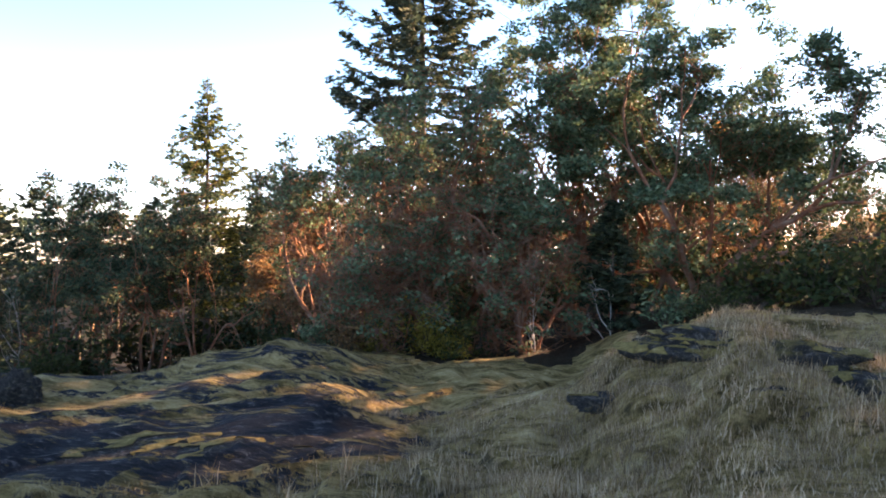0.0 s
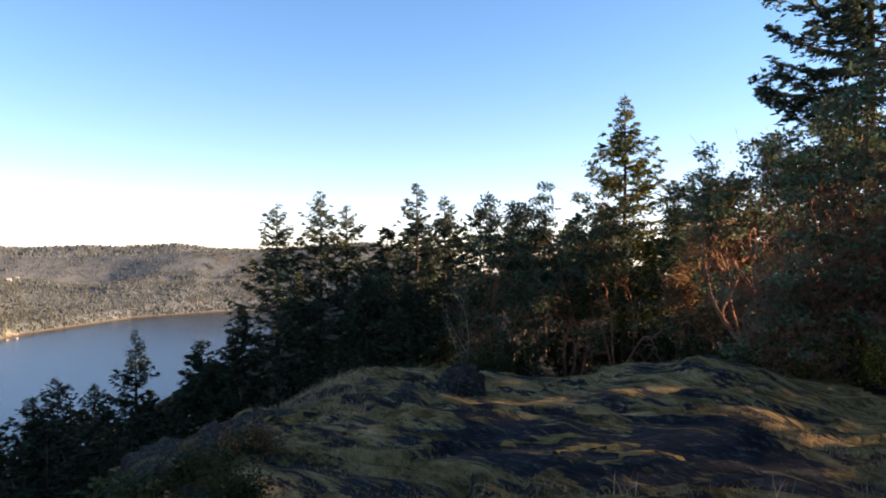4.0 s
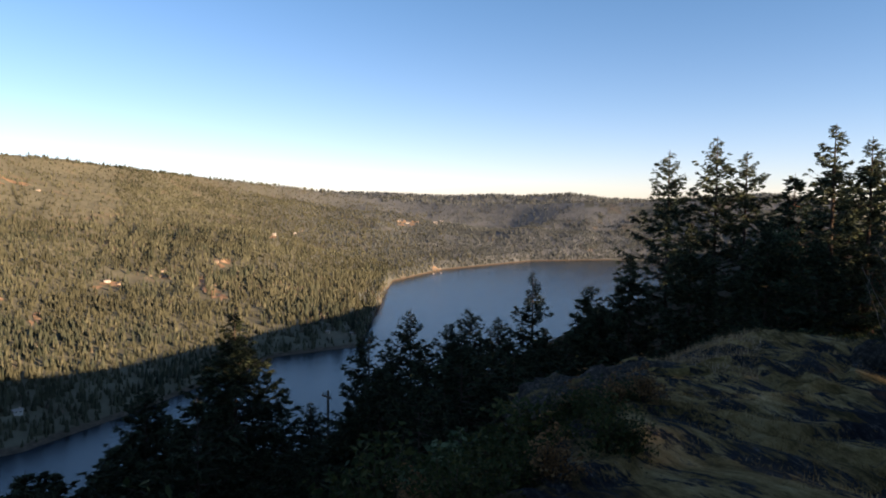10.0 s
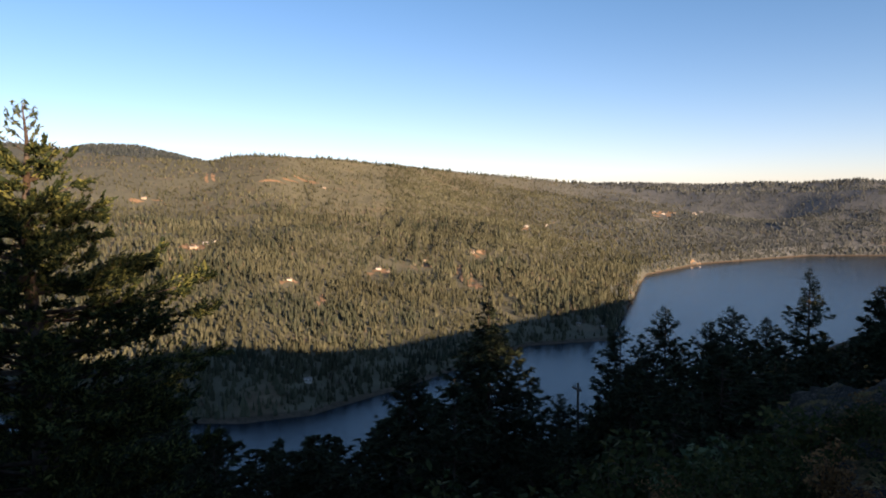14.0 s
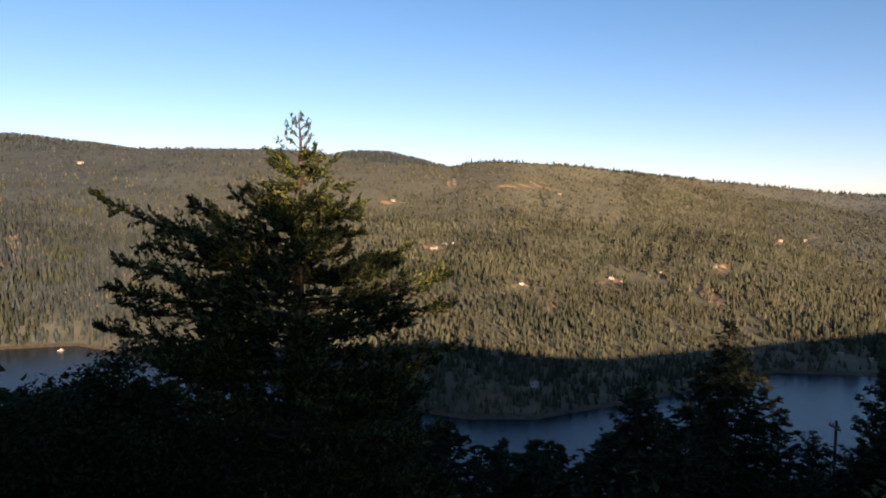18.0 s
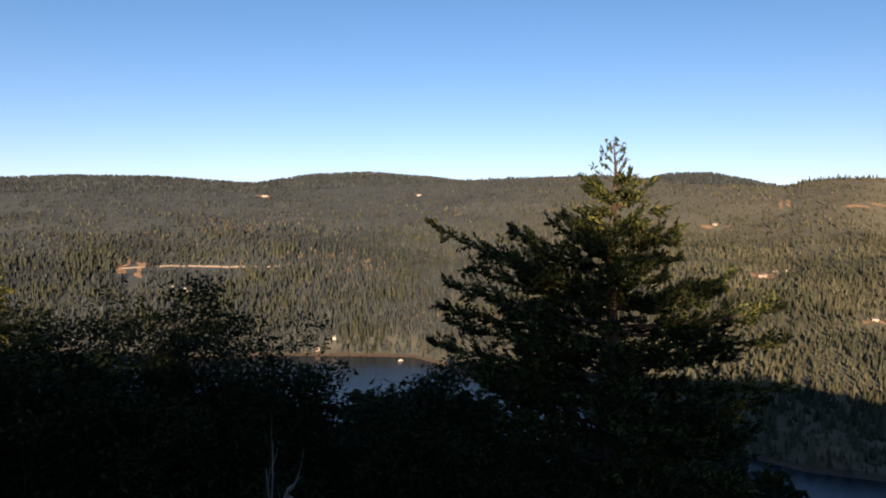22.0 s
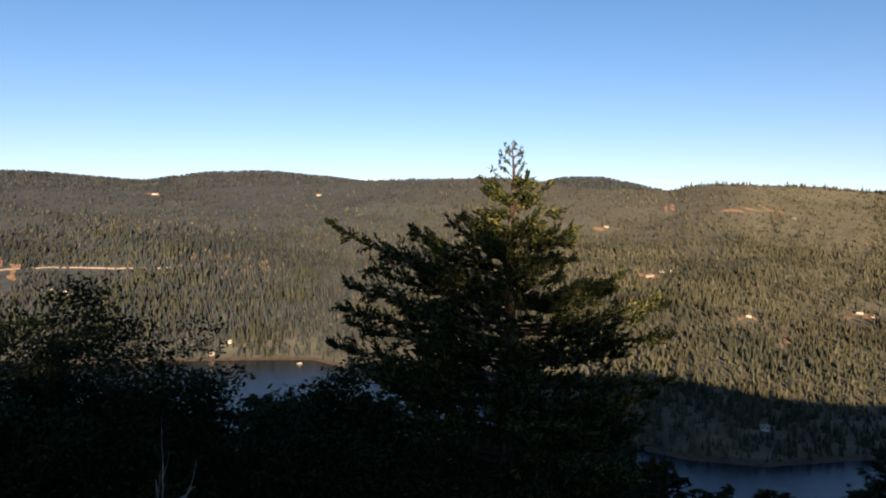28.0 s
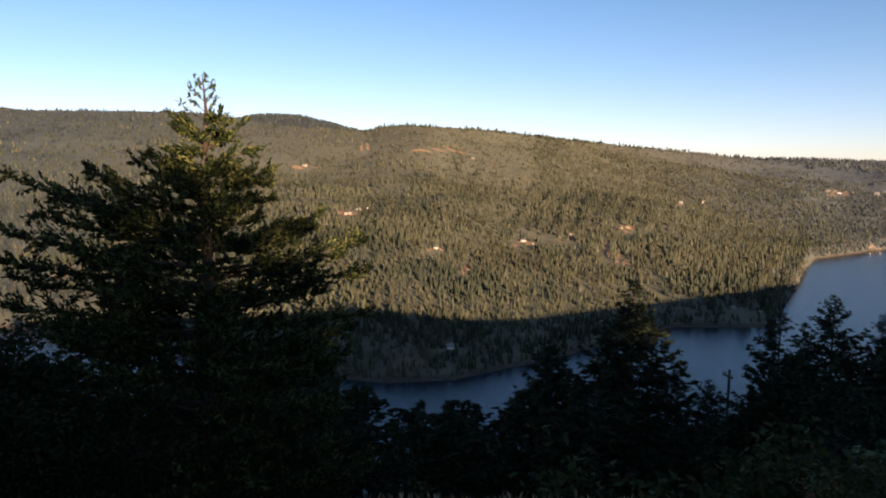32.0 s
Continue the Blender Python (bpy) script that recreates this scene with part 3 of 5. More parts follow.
def plant_far():
    rng = np.random.default_rng(5)
    def scatter(n, a0, a1, r0, r1):
        az = rng.uniform(a0, a1, n)
        r = np.sqrt(rng.uniform(r0 ** 2, r1 ** 2, n))
        z = land(az, r)
        el = np.degrees(np.arctan2(z - EYE[2], r))
        ok = z > WATER + np.where(r > 1500, 2.3, 1.8)
        for ca, ce, wa, we in CLEARINGS:
            ok &= ((az - ca) / wa) ** 2 + ((el - ce + 0.35 * we) / (we * 1.4)) ** 2 > rng.uniform(0.2, 1.1, n)
        x, y = r * np.sin(np.radians(az)), r * np.cos(np.radians(az))
        ok &= (lump(x, y, 130, 3) + rng.uniform(-0.35, 0.35, n) > -0.42) | (r < 950)
        return az[ok], r[ok], (0.7 * lump(x, y, 240, 3) + 0.5 * lump(x + 900, y, 85, 3))[ok]
    az, r, k = scatter(122000, -178, -66, 600, 2100)
    keep = rng.random(len(az)) > smooth(r, 1450, 2100)
    az, r, k = az[keep], r[keep], k[keep]
    red = k + rng.normal(0, 0.25, len(az)) > 0.42
    stand = 0.75 + 0.5 * smooth(k, -0.5, 0.4)
    h = (5 + 10 * rng.random(len(az)) ** 1.6) * stand * np.where(red, 0.55, 1.0) * np.interp(r, [700, 1700], [1.0, 0.85]) * np.interp(az, [-138, -122], [1.35, 1.0])
    # share of trees that take the haze-tinted canopy, by heading
    hazed = rng.random(len(az)) < smooth(-az, 104, 134)
    old = (lump(r * np.sin(np.radians(az)) - 500, r * np.cos(np.radians(az)), 95, 3) + rng.normal(0, 0.2, len(az)) > 0.36) & ~red
    h = h * np.where(old, 1.35, 1.0)
    cone_forest("old_conifers", az[old], r[old], h[old], h[old] * rng.uniform(0.15, 0.25, old.sum()), M_FARD, "stands of tall dark conifers on the slope", 2, 4, 9)
    red_all, red = red, red | old
    for k, name, mat, label in ((~red & ~hazed, "near_shore_forest", M_FAR, "sunlit conifer forest on the slope across the inlet"), (~red & hazed, "cove_forest", M_FAR_HAZE, "blue-green conifer forest above the cove")):
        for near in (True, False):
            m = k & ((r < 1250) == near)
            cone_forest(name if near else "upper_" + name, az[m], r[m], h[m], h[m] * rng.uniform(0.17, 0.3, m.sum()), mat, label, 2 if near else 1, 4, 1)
    red = red_all
    cone_forest("autumn_woods", az[red], r[red], h[red], h[red] * rng.uniform(0.3, 0.45, red.sum()), M_FARB, "bare brownish woods among the conifers", 2, 5, 2)
    az, r, k = (np.concatenate(q) for q in zip(scatter(72000, -178, -38, 1400, 3400), scatter(52000, -92, -38, 1000, 3000)))
    keep = (rng.random(len(az)) < smooth(r, 1400, 1950)) | (az > -74)
    az, r, k = az[keep], r[keep], k[keep]
    red = k + rng.normal(0, 0.25, len(az)) > np.interp(az, [-150, -115, -85, -66], [0.75, 0.28, 0.28, 0.7])
    h = (4 + 8 * rng.random(len(az)) ** 2.2) * np.where(red, 0.55, 1.0)
    wide = h * rng.uniform(0.25, 0.45, len(az))
    # farther off, more trees take the haze-tinted colours
    hazed = rng.random(len(az)) < np.maximum(smooth(az, -84, -62), smooth(-az, 104, 134)) * smooth(r, 1500, 2500)
    for k, name, mat, label in ((~red & ~hazed, "hillside_forest", M_FAR, "conifer forest climbing to the far ridge"), (~red & hazed & (az < -100), "bluff_forest", M_FAR_HAZE, "blue-green forest on the farther slopes"),
                                (~red & hazed & (az >= -100), "north_shore_forest", M_FAR_HAZE_N, "grey-green forest above the inlet's far end")):
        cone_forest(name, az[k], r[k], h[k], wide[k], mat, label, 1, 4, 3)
    cone_forest("hillside_woods", az[red], r[red], h[red], h[red] * rng.uniform(0.35, 0.5, red.sum()), M_FARB, "brown woods on the upper hillside", 1, 5, 4)
    # low trees close along the far end's shore
    az, r, k = scatter(60000, -92, -38, 1300, 3000)
    low = land(az, r) < WATER + 20
    az, r = az[low], r[low]
    h = rng.uniform(5, 11, len(az))
    cone_forest("shore_trees", az, r, h, h * rng.uniform(0.3, 0.5, len(az)), M_FAR_HAZE_N, "grey-green trees along the far end's shore", 1, 4, 8)
    # single trees that stand up along the near ridge's skyline
    az = rng.uniform(-114, -70, 420)
    az = az[lump(az * 10, az * 3, 22, 2) + rng.uniform(-0.3, 0.3, 420) > -0.1]
    h = rng.uniform(8, 19, len(az))
    cone_forest("ridge_trees", az, ridge_r(az) * rng.uniform(0.985, 0.999, len(az)), h, h * rng.uniform(0.16, 0.3, len(az)), M_FARD, "dark conifers along the skyline of the ridge", 2, 5, 7)
    az, r, k = scatter(30000, -178, -38, 3400, 4850)
    h = rng.uniform(9, 18, len(az))
    wide = h * rng.uniform(0.3, 0.5, len(az))
    for k, mat, label in ((az < -78, M_FAR_HAZE, "forest on the distant ridges"), (az >= -78, M_FAR_HAZE_N, "hazy forest on the ridges beyond the inlet's end")):
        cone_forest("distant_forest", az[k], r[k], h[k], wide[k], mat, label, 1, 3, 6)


plant_far()



# ---- near trees ----
def fir_profile(u, ang):
    """Reach of a limb, of 1, by height in the crown and by direction: a plain cone, slightly tucked in at its foot."""
    return min((1 - u) ** 0.8 * (0.75 + 0.25 * min(1, u * 6)), 0.01 + (1 - u) * (0.62 + 2.1 * (1 - u)))


def full_profile(u, ang):
    """A fuller crown, broad to near its top."""
    return min((1 - u) ** 0.8 * (0.75 + 0.25 * min(1, u * 6)), 0.01 + (1 - u) * 1.5)


def fir(seed, height, radius, low=0.1, density=1.0, gap=0.12, twigs=7.0, needle=0.26, profile=fir_profile, droop=0.5, per=2, ragged=0.72):
    """A fir: tapered trunk, whorled limbs that sag and turn up, side twigs with needle sprays. Returns trunk, separate limbs (none) and foliage."""
    rng = np.random.default_rng(seed)
    trunk, green = Build(), Build()
    zs = np.linspace(-0.8, height, 16)
    sway = np.cumsum(rng.normal(0, 0.010 * height / 16, (16, 2)), 0)
    pts = np.concatenate([sway, zs[:, None]], 1)
    tube(trunk, pts, np.linspace(height * 0.016, 0.012, 16), 9)
    z, P, D, S = height * low, [], [], []
    while z < height * 0.985:
        u = (z / height - low) / (1 - low)
        for k in range(int(round(rng.uniform(4.0, 6.4) * (1 - 0.3 * u)))):
            if rng.random() < gap:
                continue
            ang = rng.uniform(-math.pi, math.pi)
            L = radius * profile(u, ang) * (1.12 - ragged * rng.random() ** 1.6) + 0.05
            s = np.linspace(0, 1, 7)
            rise = rng.uniform(-0.16, 0.1) + 0.5 * u * min(1.0, 1.1 / L)
            bend = rng.normal(0, 0.18)
            line = np.stack([np.interp(z, zs, pts[:, 0]) + np.cos(ang + bend * s) * s * L, np.interp(z, zs, pts[:, 1]) + np.sin(ang + bend * s) * s * L,
                             z + L * (rise * s - droop * (1 - u) * s * (1 - s) + 0.17 * s ** 3)], -1)
            tube(trunk, line[::2], np.linspace(0.008 + 0.011 * L, 0.004, 4), 3)
            n = max(3, int(L * twigs + 2))
            q = np.sort(rng.uniform(0.12, 1.0, n))
            at = np.stack([np.interp(q, s, line[:, i]) for i in range(3)], -1)
            sgn = np.where(np.arange(n) % 2 == 0, 1.0, -1.0)
            tl = (0.10 + 0.34 * L * (1 - q) ** 0.7 * (0.4 + q)) * rng.uniform(0.5, 1.2, n)
            tl = np.minimum(tl, 0.95)
            out = np.array([math.cos(ang), math.sin(ang), 0.0])
            perp = np.array([-math.sin(ang), math.cos(ang), 0.0])
            td = out * 0.75 + perp * (sgn * rng.uniform(0.4, 1.1, n))[:, None] + np.array([0, 0, 1.0]) * rng.normal(0.02, 0.2, n)[:, None]
            td /= np.linalg.norm(td, axis=1)[:, None]
            m = 4
            for f in (np.arange(m) + 0.5) / m:
                P.append(at + td * (tl * f)[:, None] - np.array([0, 0, 1.0]) * (tl * f * f * 0.35)[:, None])
                D.append(td)
                S.append(np.full(n, 1.22 * needle * (0.36 + 0.64 * min(1.0, (1 - u) * 4.5))))
        z += 0.30 / density * (height / 13) ** 0.5 * rng.uniform(0.6, 1.4) * (0.45 + 0.75 * (1 - u))
    P, D, S = np.concatenate(P), np.concatenate(D), np.concatenate(S)
    leaves(green, rng, P, S, per, (0.05, 0.05, 0.03), long=3.9, dirs=D, stray=0.3)
    return trunk, [], green


def add_fir(kind, at, label, parts, group="", leaf=None):
    ob = thing(kind, label, "tree", group, at)
    trunk, limbs, green = parts
    part("trunk", trunk, M_BARK, ob, smooth=True)
    for lb, nb in limbs:
        part("needles", nb, leaf or M_FIR, part("limb", lb, M_BARK, ob))
    part("crown", green, leaf or M_FIR, ob)
    return ob


def arbutus(seed, height, radius, stems=3, leaf=0.15, fill=30, lean=0.3, low=0.0, spread=0.3, canopy=0.0, twigs=0, thick=0.0125, rust=0.0):
    """A broadleaf tree with several crooked stems, forking limbs and leaf clumps along the outer twigs."""
    rng = np.random.default_rng(seed)
    wood, green, ends = Build(), Build(), []
    def grow(p, d, L, rad, level):
        m = 6
        pts, q = [p], d / np.linalg.norm(d)
        for i in range(m - 1):
            q = q + rng.normal(0, 0.19, 3) + np.array([0, 0, 0.04])
            q /= np.linalg.norm(q)
            pts.append(pts[-1] + q * L / (m - 1))
        pts = np.array(pts)
        end = rad * (0.66 if level < 4 else 0.3)
        tube(wood, pts if level < 2 else pts[[0, 2, 3, 5]], np.linspace(rad, end, m if level < 2 else 4), 7 if level < 2 else 4 if level < 4 else 3)
        if level >= 4:
            ends.append(pts[-1])
            return
        for k in range(rng.integers(2, 4) if level else 3):
            nd = q + rng.normal(0, 0.55, 3) * np.array([1, 1, 0.7])
            grow(pts[-1] if k else pts[-3], nd, L * rng.uniform(0.55, 0.82), end * rng.uniform(0.65, 0.9), level + 1)
    for k in range(stems):
        a = rng.uniform(0, 6.28)
        grow(np.array([math.cos(a) * 0.3, math.sin(a) * 0.3, -0.4]), np.array([math.cos(a) * lean, math.sin(a) * lean, 1.0]), height * 0.34 * rng.uniform(0.65, 1.15), height * thick * rng.uniform(0.6, 1.2), 0)
    ends = np.array(ends)
    sz = height / np.percentile(ends[:, 2], 99.3)
    sx = radius / np.percentile(np.hypot(ends[:, 0], ends[:, 1]), 93)
    fit = np.array([sx, sx, sz])
    wood.v = [v * fit for v in wood.v]
    ends = ends * fit
    for e in ends if twigs else ():
        for k in range(twigs):
            d = rng.normal(0, 1, 3) * np.array([1, 1, 0.7])
            d *= rng.uniform(0.3, 0.8) / np.linalg.norm(d)
            tube(wood, np.stack([e - d * 0.3, e + d * 0.35 + rng.normal(0, 0.05, 3), e + d]), [0.009, 0.007, 0.004], 3)
    inner = ends[(rng.random(len(ends)) < rust) & (ends[:, 2] < height * 0.86)]
    ends = ends[(ends[:, 2] > height * canopy) | (rng.random(len(ends)) < 0.2)]
    if low:
        extra = ends[rng.integers(0, len(ends), int(len(ends) * low))] * np.array([1.0, 1.0, 1.0])
        extra[:, 2] *= rng.uniform(0.15, 0.75, len(extra))
        ends = np.concatenate([ends, extra])
    leaves(green, rng, ends, leaf, fill, (spread, spread, spread * 0.55), flat=0.6, long=1.9)
    dry = Build()
    if len(inner):
        leaves(dry, rng, inner * np.array([0.93, 0.93, 0.9]), leaf * 0.85, max(6, fill // 6), (spread * 1.4, spread * 1.4, spread * 1.1), flat=0.9, long=2.4)
    return wood, green, dry if len(inner) else None


def add_arbutus(at, label, parts, turn=0.0, group="", leaf=None, bark=None, kind="arbutus_tree", category="tree"):
    ob = thing(kind, label, category, group, at)
    ob.rotation_euler = (0, 0, turn)
    part("trunk", parts[0], bark or M_ARBBARK, ob, smooth=True)
    if parts[1]:
        part("crown", parts[1], leaf or M_ARB, ob)
    if len(parts) > 2 and parts[2]:
        part("dry_leaves", parts[2], M_ARB_RED, ob, "rusty dying leaves inside the crown")
    return ob


# the great fir's chief limbs: reach across (left is minus), drop of the foot and of the tip below the tree's top, in metres
BIG_LIMBS = [
    (-5.3, 4.3, 2.25), (-2.8, 3.9, 2.4), (-3.5, 4.3, 2.95), (-2.3, 3.5, 2.55), (-1.7, 3.0, 2.25), (-4.2, 4.6, 3.6), (-4.9, 5.2, 3.95), (-5.1, 5.7, 4.7), (-4.9, 6.0, 5.2), (-5.5, 6.7, 6.0), (-4.5, 7.0, 6.5),
    (-1.3, 2.5, 1.95), (-0.75, 1.8, 0.98), (-0.55, 1.5, 1.05), (0.72, 1.9, 0.92), (0.95, 1.9, 1.2), (1.4, 2.4, 1.8), (1.75, 3.0, 2.4), (1.85, 3.5, 3.15), (1.5, 4.0, 3.8), (1.65, 3.2, 2.75), (-1.5, 2.8, 2.1),
    (3.2, 4.6, 3.6), (2.9, 4.7, 4.0), (4.35, 5.2, 4.5), (3.6, 5.4, 4.85), (4.25, 5.9, 5.4), (3.2, 6.3, 6.0), (4.6, 7.0, 6.7)]


def great_fir(seed, height):
    """A ragged old fir: its chief limbs as they reach, shorter ones between, upswept twigs set with dense needles. Across is towards +x, depth +y."""
    rng = np.random.default_rng(seed)
    trunk, limbs, P, D = Build(), [], [], []
    zs = np.linspace(-0.8, height, 20)
    sway = 0.07 * np.stack([np.sin(zs * 0.9), np.cos(zs * 0.7)], -1)
    sway[-1] = 0
    tube(trunk, np.concatenate([sway, zs[:, None]], 1), np.interp(zs, [-0.8, height * 0.6, height - 2.0, height], [0.34, 0.2, 0.09, 0.012]), 9)

    def clothe(line, L, P, D, thick=1.0):
        s = np.linspace(0, 1, len(line))
        n = max(6, int(L * 12))
        q = np.sort(rng.uniform(0.16 if L > 2 else 0.05, 1.0, n) ** 0.85)
        at = np.stack([np.interp(q, s, line[:, i]) for i in range(3)], -1)
        fwd = line[-1] - line[0]
        fwd[2] *= 0.4
        fwd /= np.linalg.norm(fwd)
        perp = np.array([-fwd[1], fwd[0], 0.0])
        sgn = np.where(np.arange(n) % 2 == 0, 1.0, -1.0)
        td = fwd * rng.uniform(0.5, 1.0, n)[:, None] + perp * (sgn * rng.uniform(0.2, 1.0, n))[:, None] + np.array([0, 0, 1.0]) * rng.normal(0.1, 0.45, n)[:, None]
        td /= np.linalg.norm(td, axis=1)[:, None]
        tl = np.minimum(0.85, 0.22 + 0.3 * L * (1 - q) ** 0.8) * rng.uniform(0.45, 1.25, n) * thick
        for f in (0.12, 0.28, 0.44, 0.6, 0.74, 0.87, 1.0):
            P.append(at + td * (tl * f)[:, None] + np.array([0, 0, 1.0]) * (tl * f * f * 0.28 - 0.06 * tl * f)[:, None])
            D.append(td + np.array([0, 0, 0.35 * f]))

    def limb(across, depth, foot, tip, own):
        L = math.hypot(across, depth)
        s = np.linspace(0, 1, 8)
        a0 = np.array([np.interp(height - foot, zs, sway[:, 0]), np.interp(height - foot, zs, sway[:, 1])])
        swing = rng.normal(0, 0.06) * L
        x = a0[0] + across * s + swing * np.sin(s * 3.1) * depth / (L + 0.1)
        y = a0[1] + depth * s - swing * np.sin(s * 3.1) * across / (L + 0.1)
        z = height - foot + (foot - tip) * (0.55 * s + 0.45 * s ** 2.6) + 0.10 * L * np.sin(s * 3.1416) * rng.uniform(-0.4, 0.5)
        line = np.stack([x, y, z], -1)
        size = np.linspace(0.012 + 0.013 * L, 0.006, 8)
        p, d = [], []
        clothe(line, L, p, d, rng.uniform(0.9, 1.15))
        if own:
            lb, nb = Build(), Build()
            tube(lb, line, size, 5)
            leaves(nb, rng, np.concatenate(p), 0.18, 3, (0.045, 0.045, 0.04), long=3.0, dirs=np.concatenate(d), stray=0.5)
            limbs.append((lb, nb))
        else:
            tube(trunk, line[::2], size[::2], 4)
            P.extend(p)
            D.extend(d)

    for across, foot, tip in BIG_LIMBS:
        limb(across, rng.normal(0, 0.3) * min(1.0, abs(across) / 2), foot, tip, True)
        for k in range(1 if abs(across) > 1.2 else 0):
            limb(across * rng.uniform(0.5, 0.85), rng.choice([-1, 1]) * rng.uniform(0.4, 1.7), foot + rng.uniform(-0.1, 0.5), tip + rng.uniform(0.1, 0.8), False)
    # limbs towards the viewer and away, within the crown's outline, and all round lower down
    drop = 1.1
    while drop < height * 0.86:
        left = np.interp(drop, [0.8, 2, 2.6, 3.4, 4.4, 6, 8, 13], [0.6, 1.0, 1.4, 2.0, 2.9, 3.8, 5.9, 5.9])
        right = np.interp(drop, [0.8, 1.8, 2.4, 3.2, 4.0, 5.2, 6.2, 8, 13], [0.7, 1.45, 1.75, 1.85, 1.35, 1.0, 1.7, 4.6, 5.6])
        for k in range(2 if drop < 6.5 else 5):
            ang = rng.uniform(0, 6.283)
            across = (right if math.cos(ang) > 0 else left) * math.cos(ang) * rng.uniform(0.55, 0.95)
            depth = 0.5 * (left + right) * math.sin(ang) * rng.uniform(0.5, 0.9)
            L = math.hypot(across, depth)
            limb(across, depth, drop + 0.12 * L, drop - rng.uniform(-0.05, 0.22) * L, False)
        near = 0.5 * (left + right) * rng.uniform(0.35, 0.7)
        if rng.random() < 0.6:
            limb(rng.uniform(-0.5, 0.5) * near, -near, drop, drop - rng.uniform(0.0, 0.2) * near, False)
        drop += rng.uniform(0.18, 0.34) if drop < 7 else 0.42
    # the thin leader with a few short shoots
    for foot, across, tip in ((1.15, -0.62, 0.66), (1.05, 0.36, 0.5), (0.9, -0.4, 0.42), (0.8, 0.32, 0.24), (0.62, -0.34, 0.2), (0.45, 0.26, 0.06), (0.36, -0.2, 0.0), (0.2, 0.07, -0.1)):
        line = np.stack([np.linspace(0, across, 4), np.linspace(0, rng.normal(0, 0.12), 4), height - np.array([foot, (2 * foot + tip) / 3, (foot + 2 * tip) / 3 + 0.05, tip])], -1)
        tube(trunk, line, [0.014, 0.011, 0.008, 0.005], 4)
        for f in np.linspace(0.35, 1.0, 6):
            P.append(np.array([[np.interp(f, np.linspace(0, 1, 4), line[:, i]) for i in range(3)]]))
            D.append(np.array([[across * 0.6, 0.0, 0.7]]))
    green = Build()
    leaves(green, rng, np.concatenate(P), 0.18, 3, (0.045, 0.045, 0.04), long=3.0, dirs=np.concatenate(D), stray=0.5)
    return trunk, limbs, green


# heading, elevation of the tip, distance, crown radius, seed, lowest limb, label
FIRS = [
    (-118.2, 6.3, 20, 5.6, 11, 0.22, "large Douglas fir with ragged limbs below the ledge"),
    (-3.6, 28.0, 24, 4.9, 12, 0.3, "tall Douglas fir rising behind the arbutus grove"),
    (-20.7, 12.4, 29, 2.3, 13, 0.2, "slender fir with a sunlit golden top"),
    (-37.5, 5.7, 33, 2.0, 14, 0.06, "dark narrow fir beyond the rocky knoll"),
    (-35.2, 4.75, 34, 1.9, 15, 0.06, "dark narrow fir beside its twin"),
    (-48.8, 4.1, 34, 2.6, 16, 0.1, "dark shaggy fir in a clump over the water"),
    (-45.3, 5.1, 36, 2.9, 17, 0.1, "shaggy fir with a pale top in the clump"),
    (-43.3, 3.9, 36, 2.6, 18, 0.1, "shaggy fir at the edge of the clump"),
    (-40.3, 0.2, 34, 2.3, 34, 0.05, "low dark fir filling the gap in the clump"),
    (-51.5, -4.0, 32, 2.6, 35, 0.05, "low dark fir at the foot of the clump"),
    (-47.0, -1.5, 30, 2.6, 37, 0.05, "low dark fir in the clump's shade"),
    (-41.6, -2.0, 28, 2.4, 38, 0.05, "low dark fir in the clump's shade"),
    (-38.2, -2.6, 27, 2.2, 39, 0.05, "low dark fir behind the knoll"),
    (-53.8, -8.5, 29, 2.6, 40, 0.05, "low dark fir at the slope's top"),
    (-14.2, 5.4, 42, 1.9, 19, 0.1, "small pale fir far behind the grove"),
    (12.0, 3.2, 16.5, 1.0, 36, 0.1, "young dark fir among the arbutus stems"),
    (-59.2, -5.5, 42, 3.0, 20, 0.1, "layered fir on the slope above the water"),
    (-54.6, -6.6, 40, 2.8, 21, 0.08, "dark fir on the slope"),
    (-62.0, -9.5, 46, 2.4, 22, 0.08, "dark fir on the slope"),
    (-64.4, -8.8, 48, 2.3, 23, 0.08, "dark fir on the slope"),
    (-66.0, -10.0, 48, 2.3, 24, 0.08, "dark fir on the slope"),
    (-69.4, -9.0, 46, 2.8, 25, 0.08, "dark fir on the slope"),
    (-72.8, -10.7, 44, 2.6, 26, 0.08, "dark fir on the slope"),
    (-83.5, -8.8, 30, 5.2, 27, 0.05, "pointed dark fir spire below the ledge"),
    (-90.2, -14.2, 33, 3.0, 28, 0.08, "dark fir with a yellowed tip below the ledge"),
    (-77.6, -16.3, 50, 1.9, 29, 0.08, "small dark fir by the utility pole"),
    (-172.6, 1.7, 20, 3.4, 32, 0.05, "sunlit golden fir at the bluff's end"),
    (-169.3, 0.5, 21, 3.6, 33, 0.05, "sunlit golden fir beside its neighbour"),
    (-165.3, -2.3, 19, 3.2, 31, 0.05, "low golden fir spreading into the sun"),
]
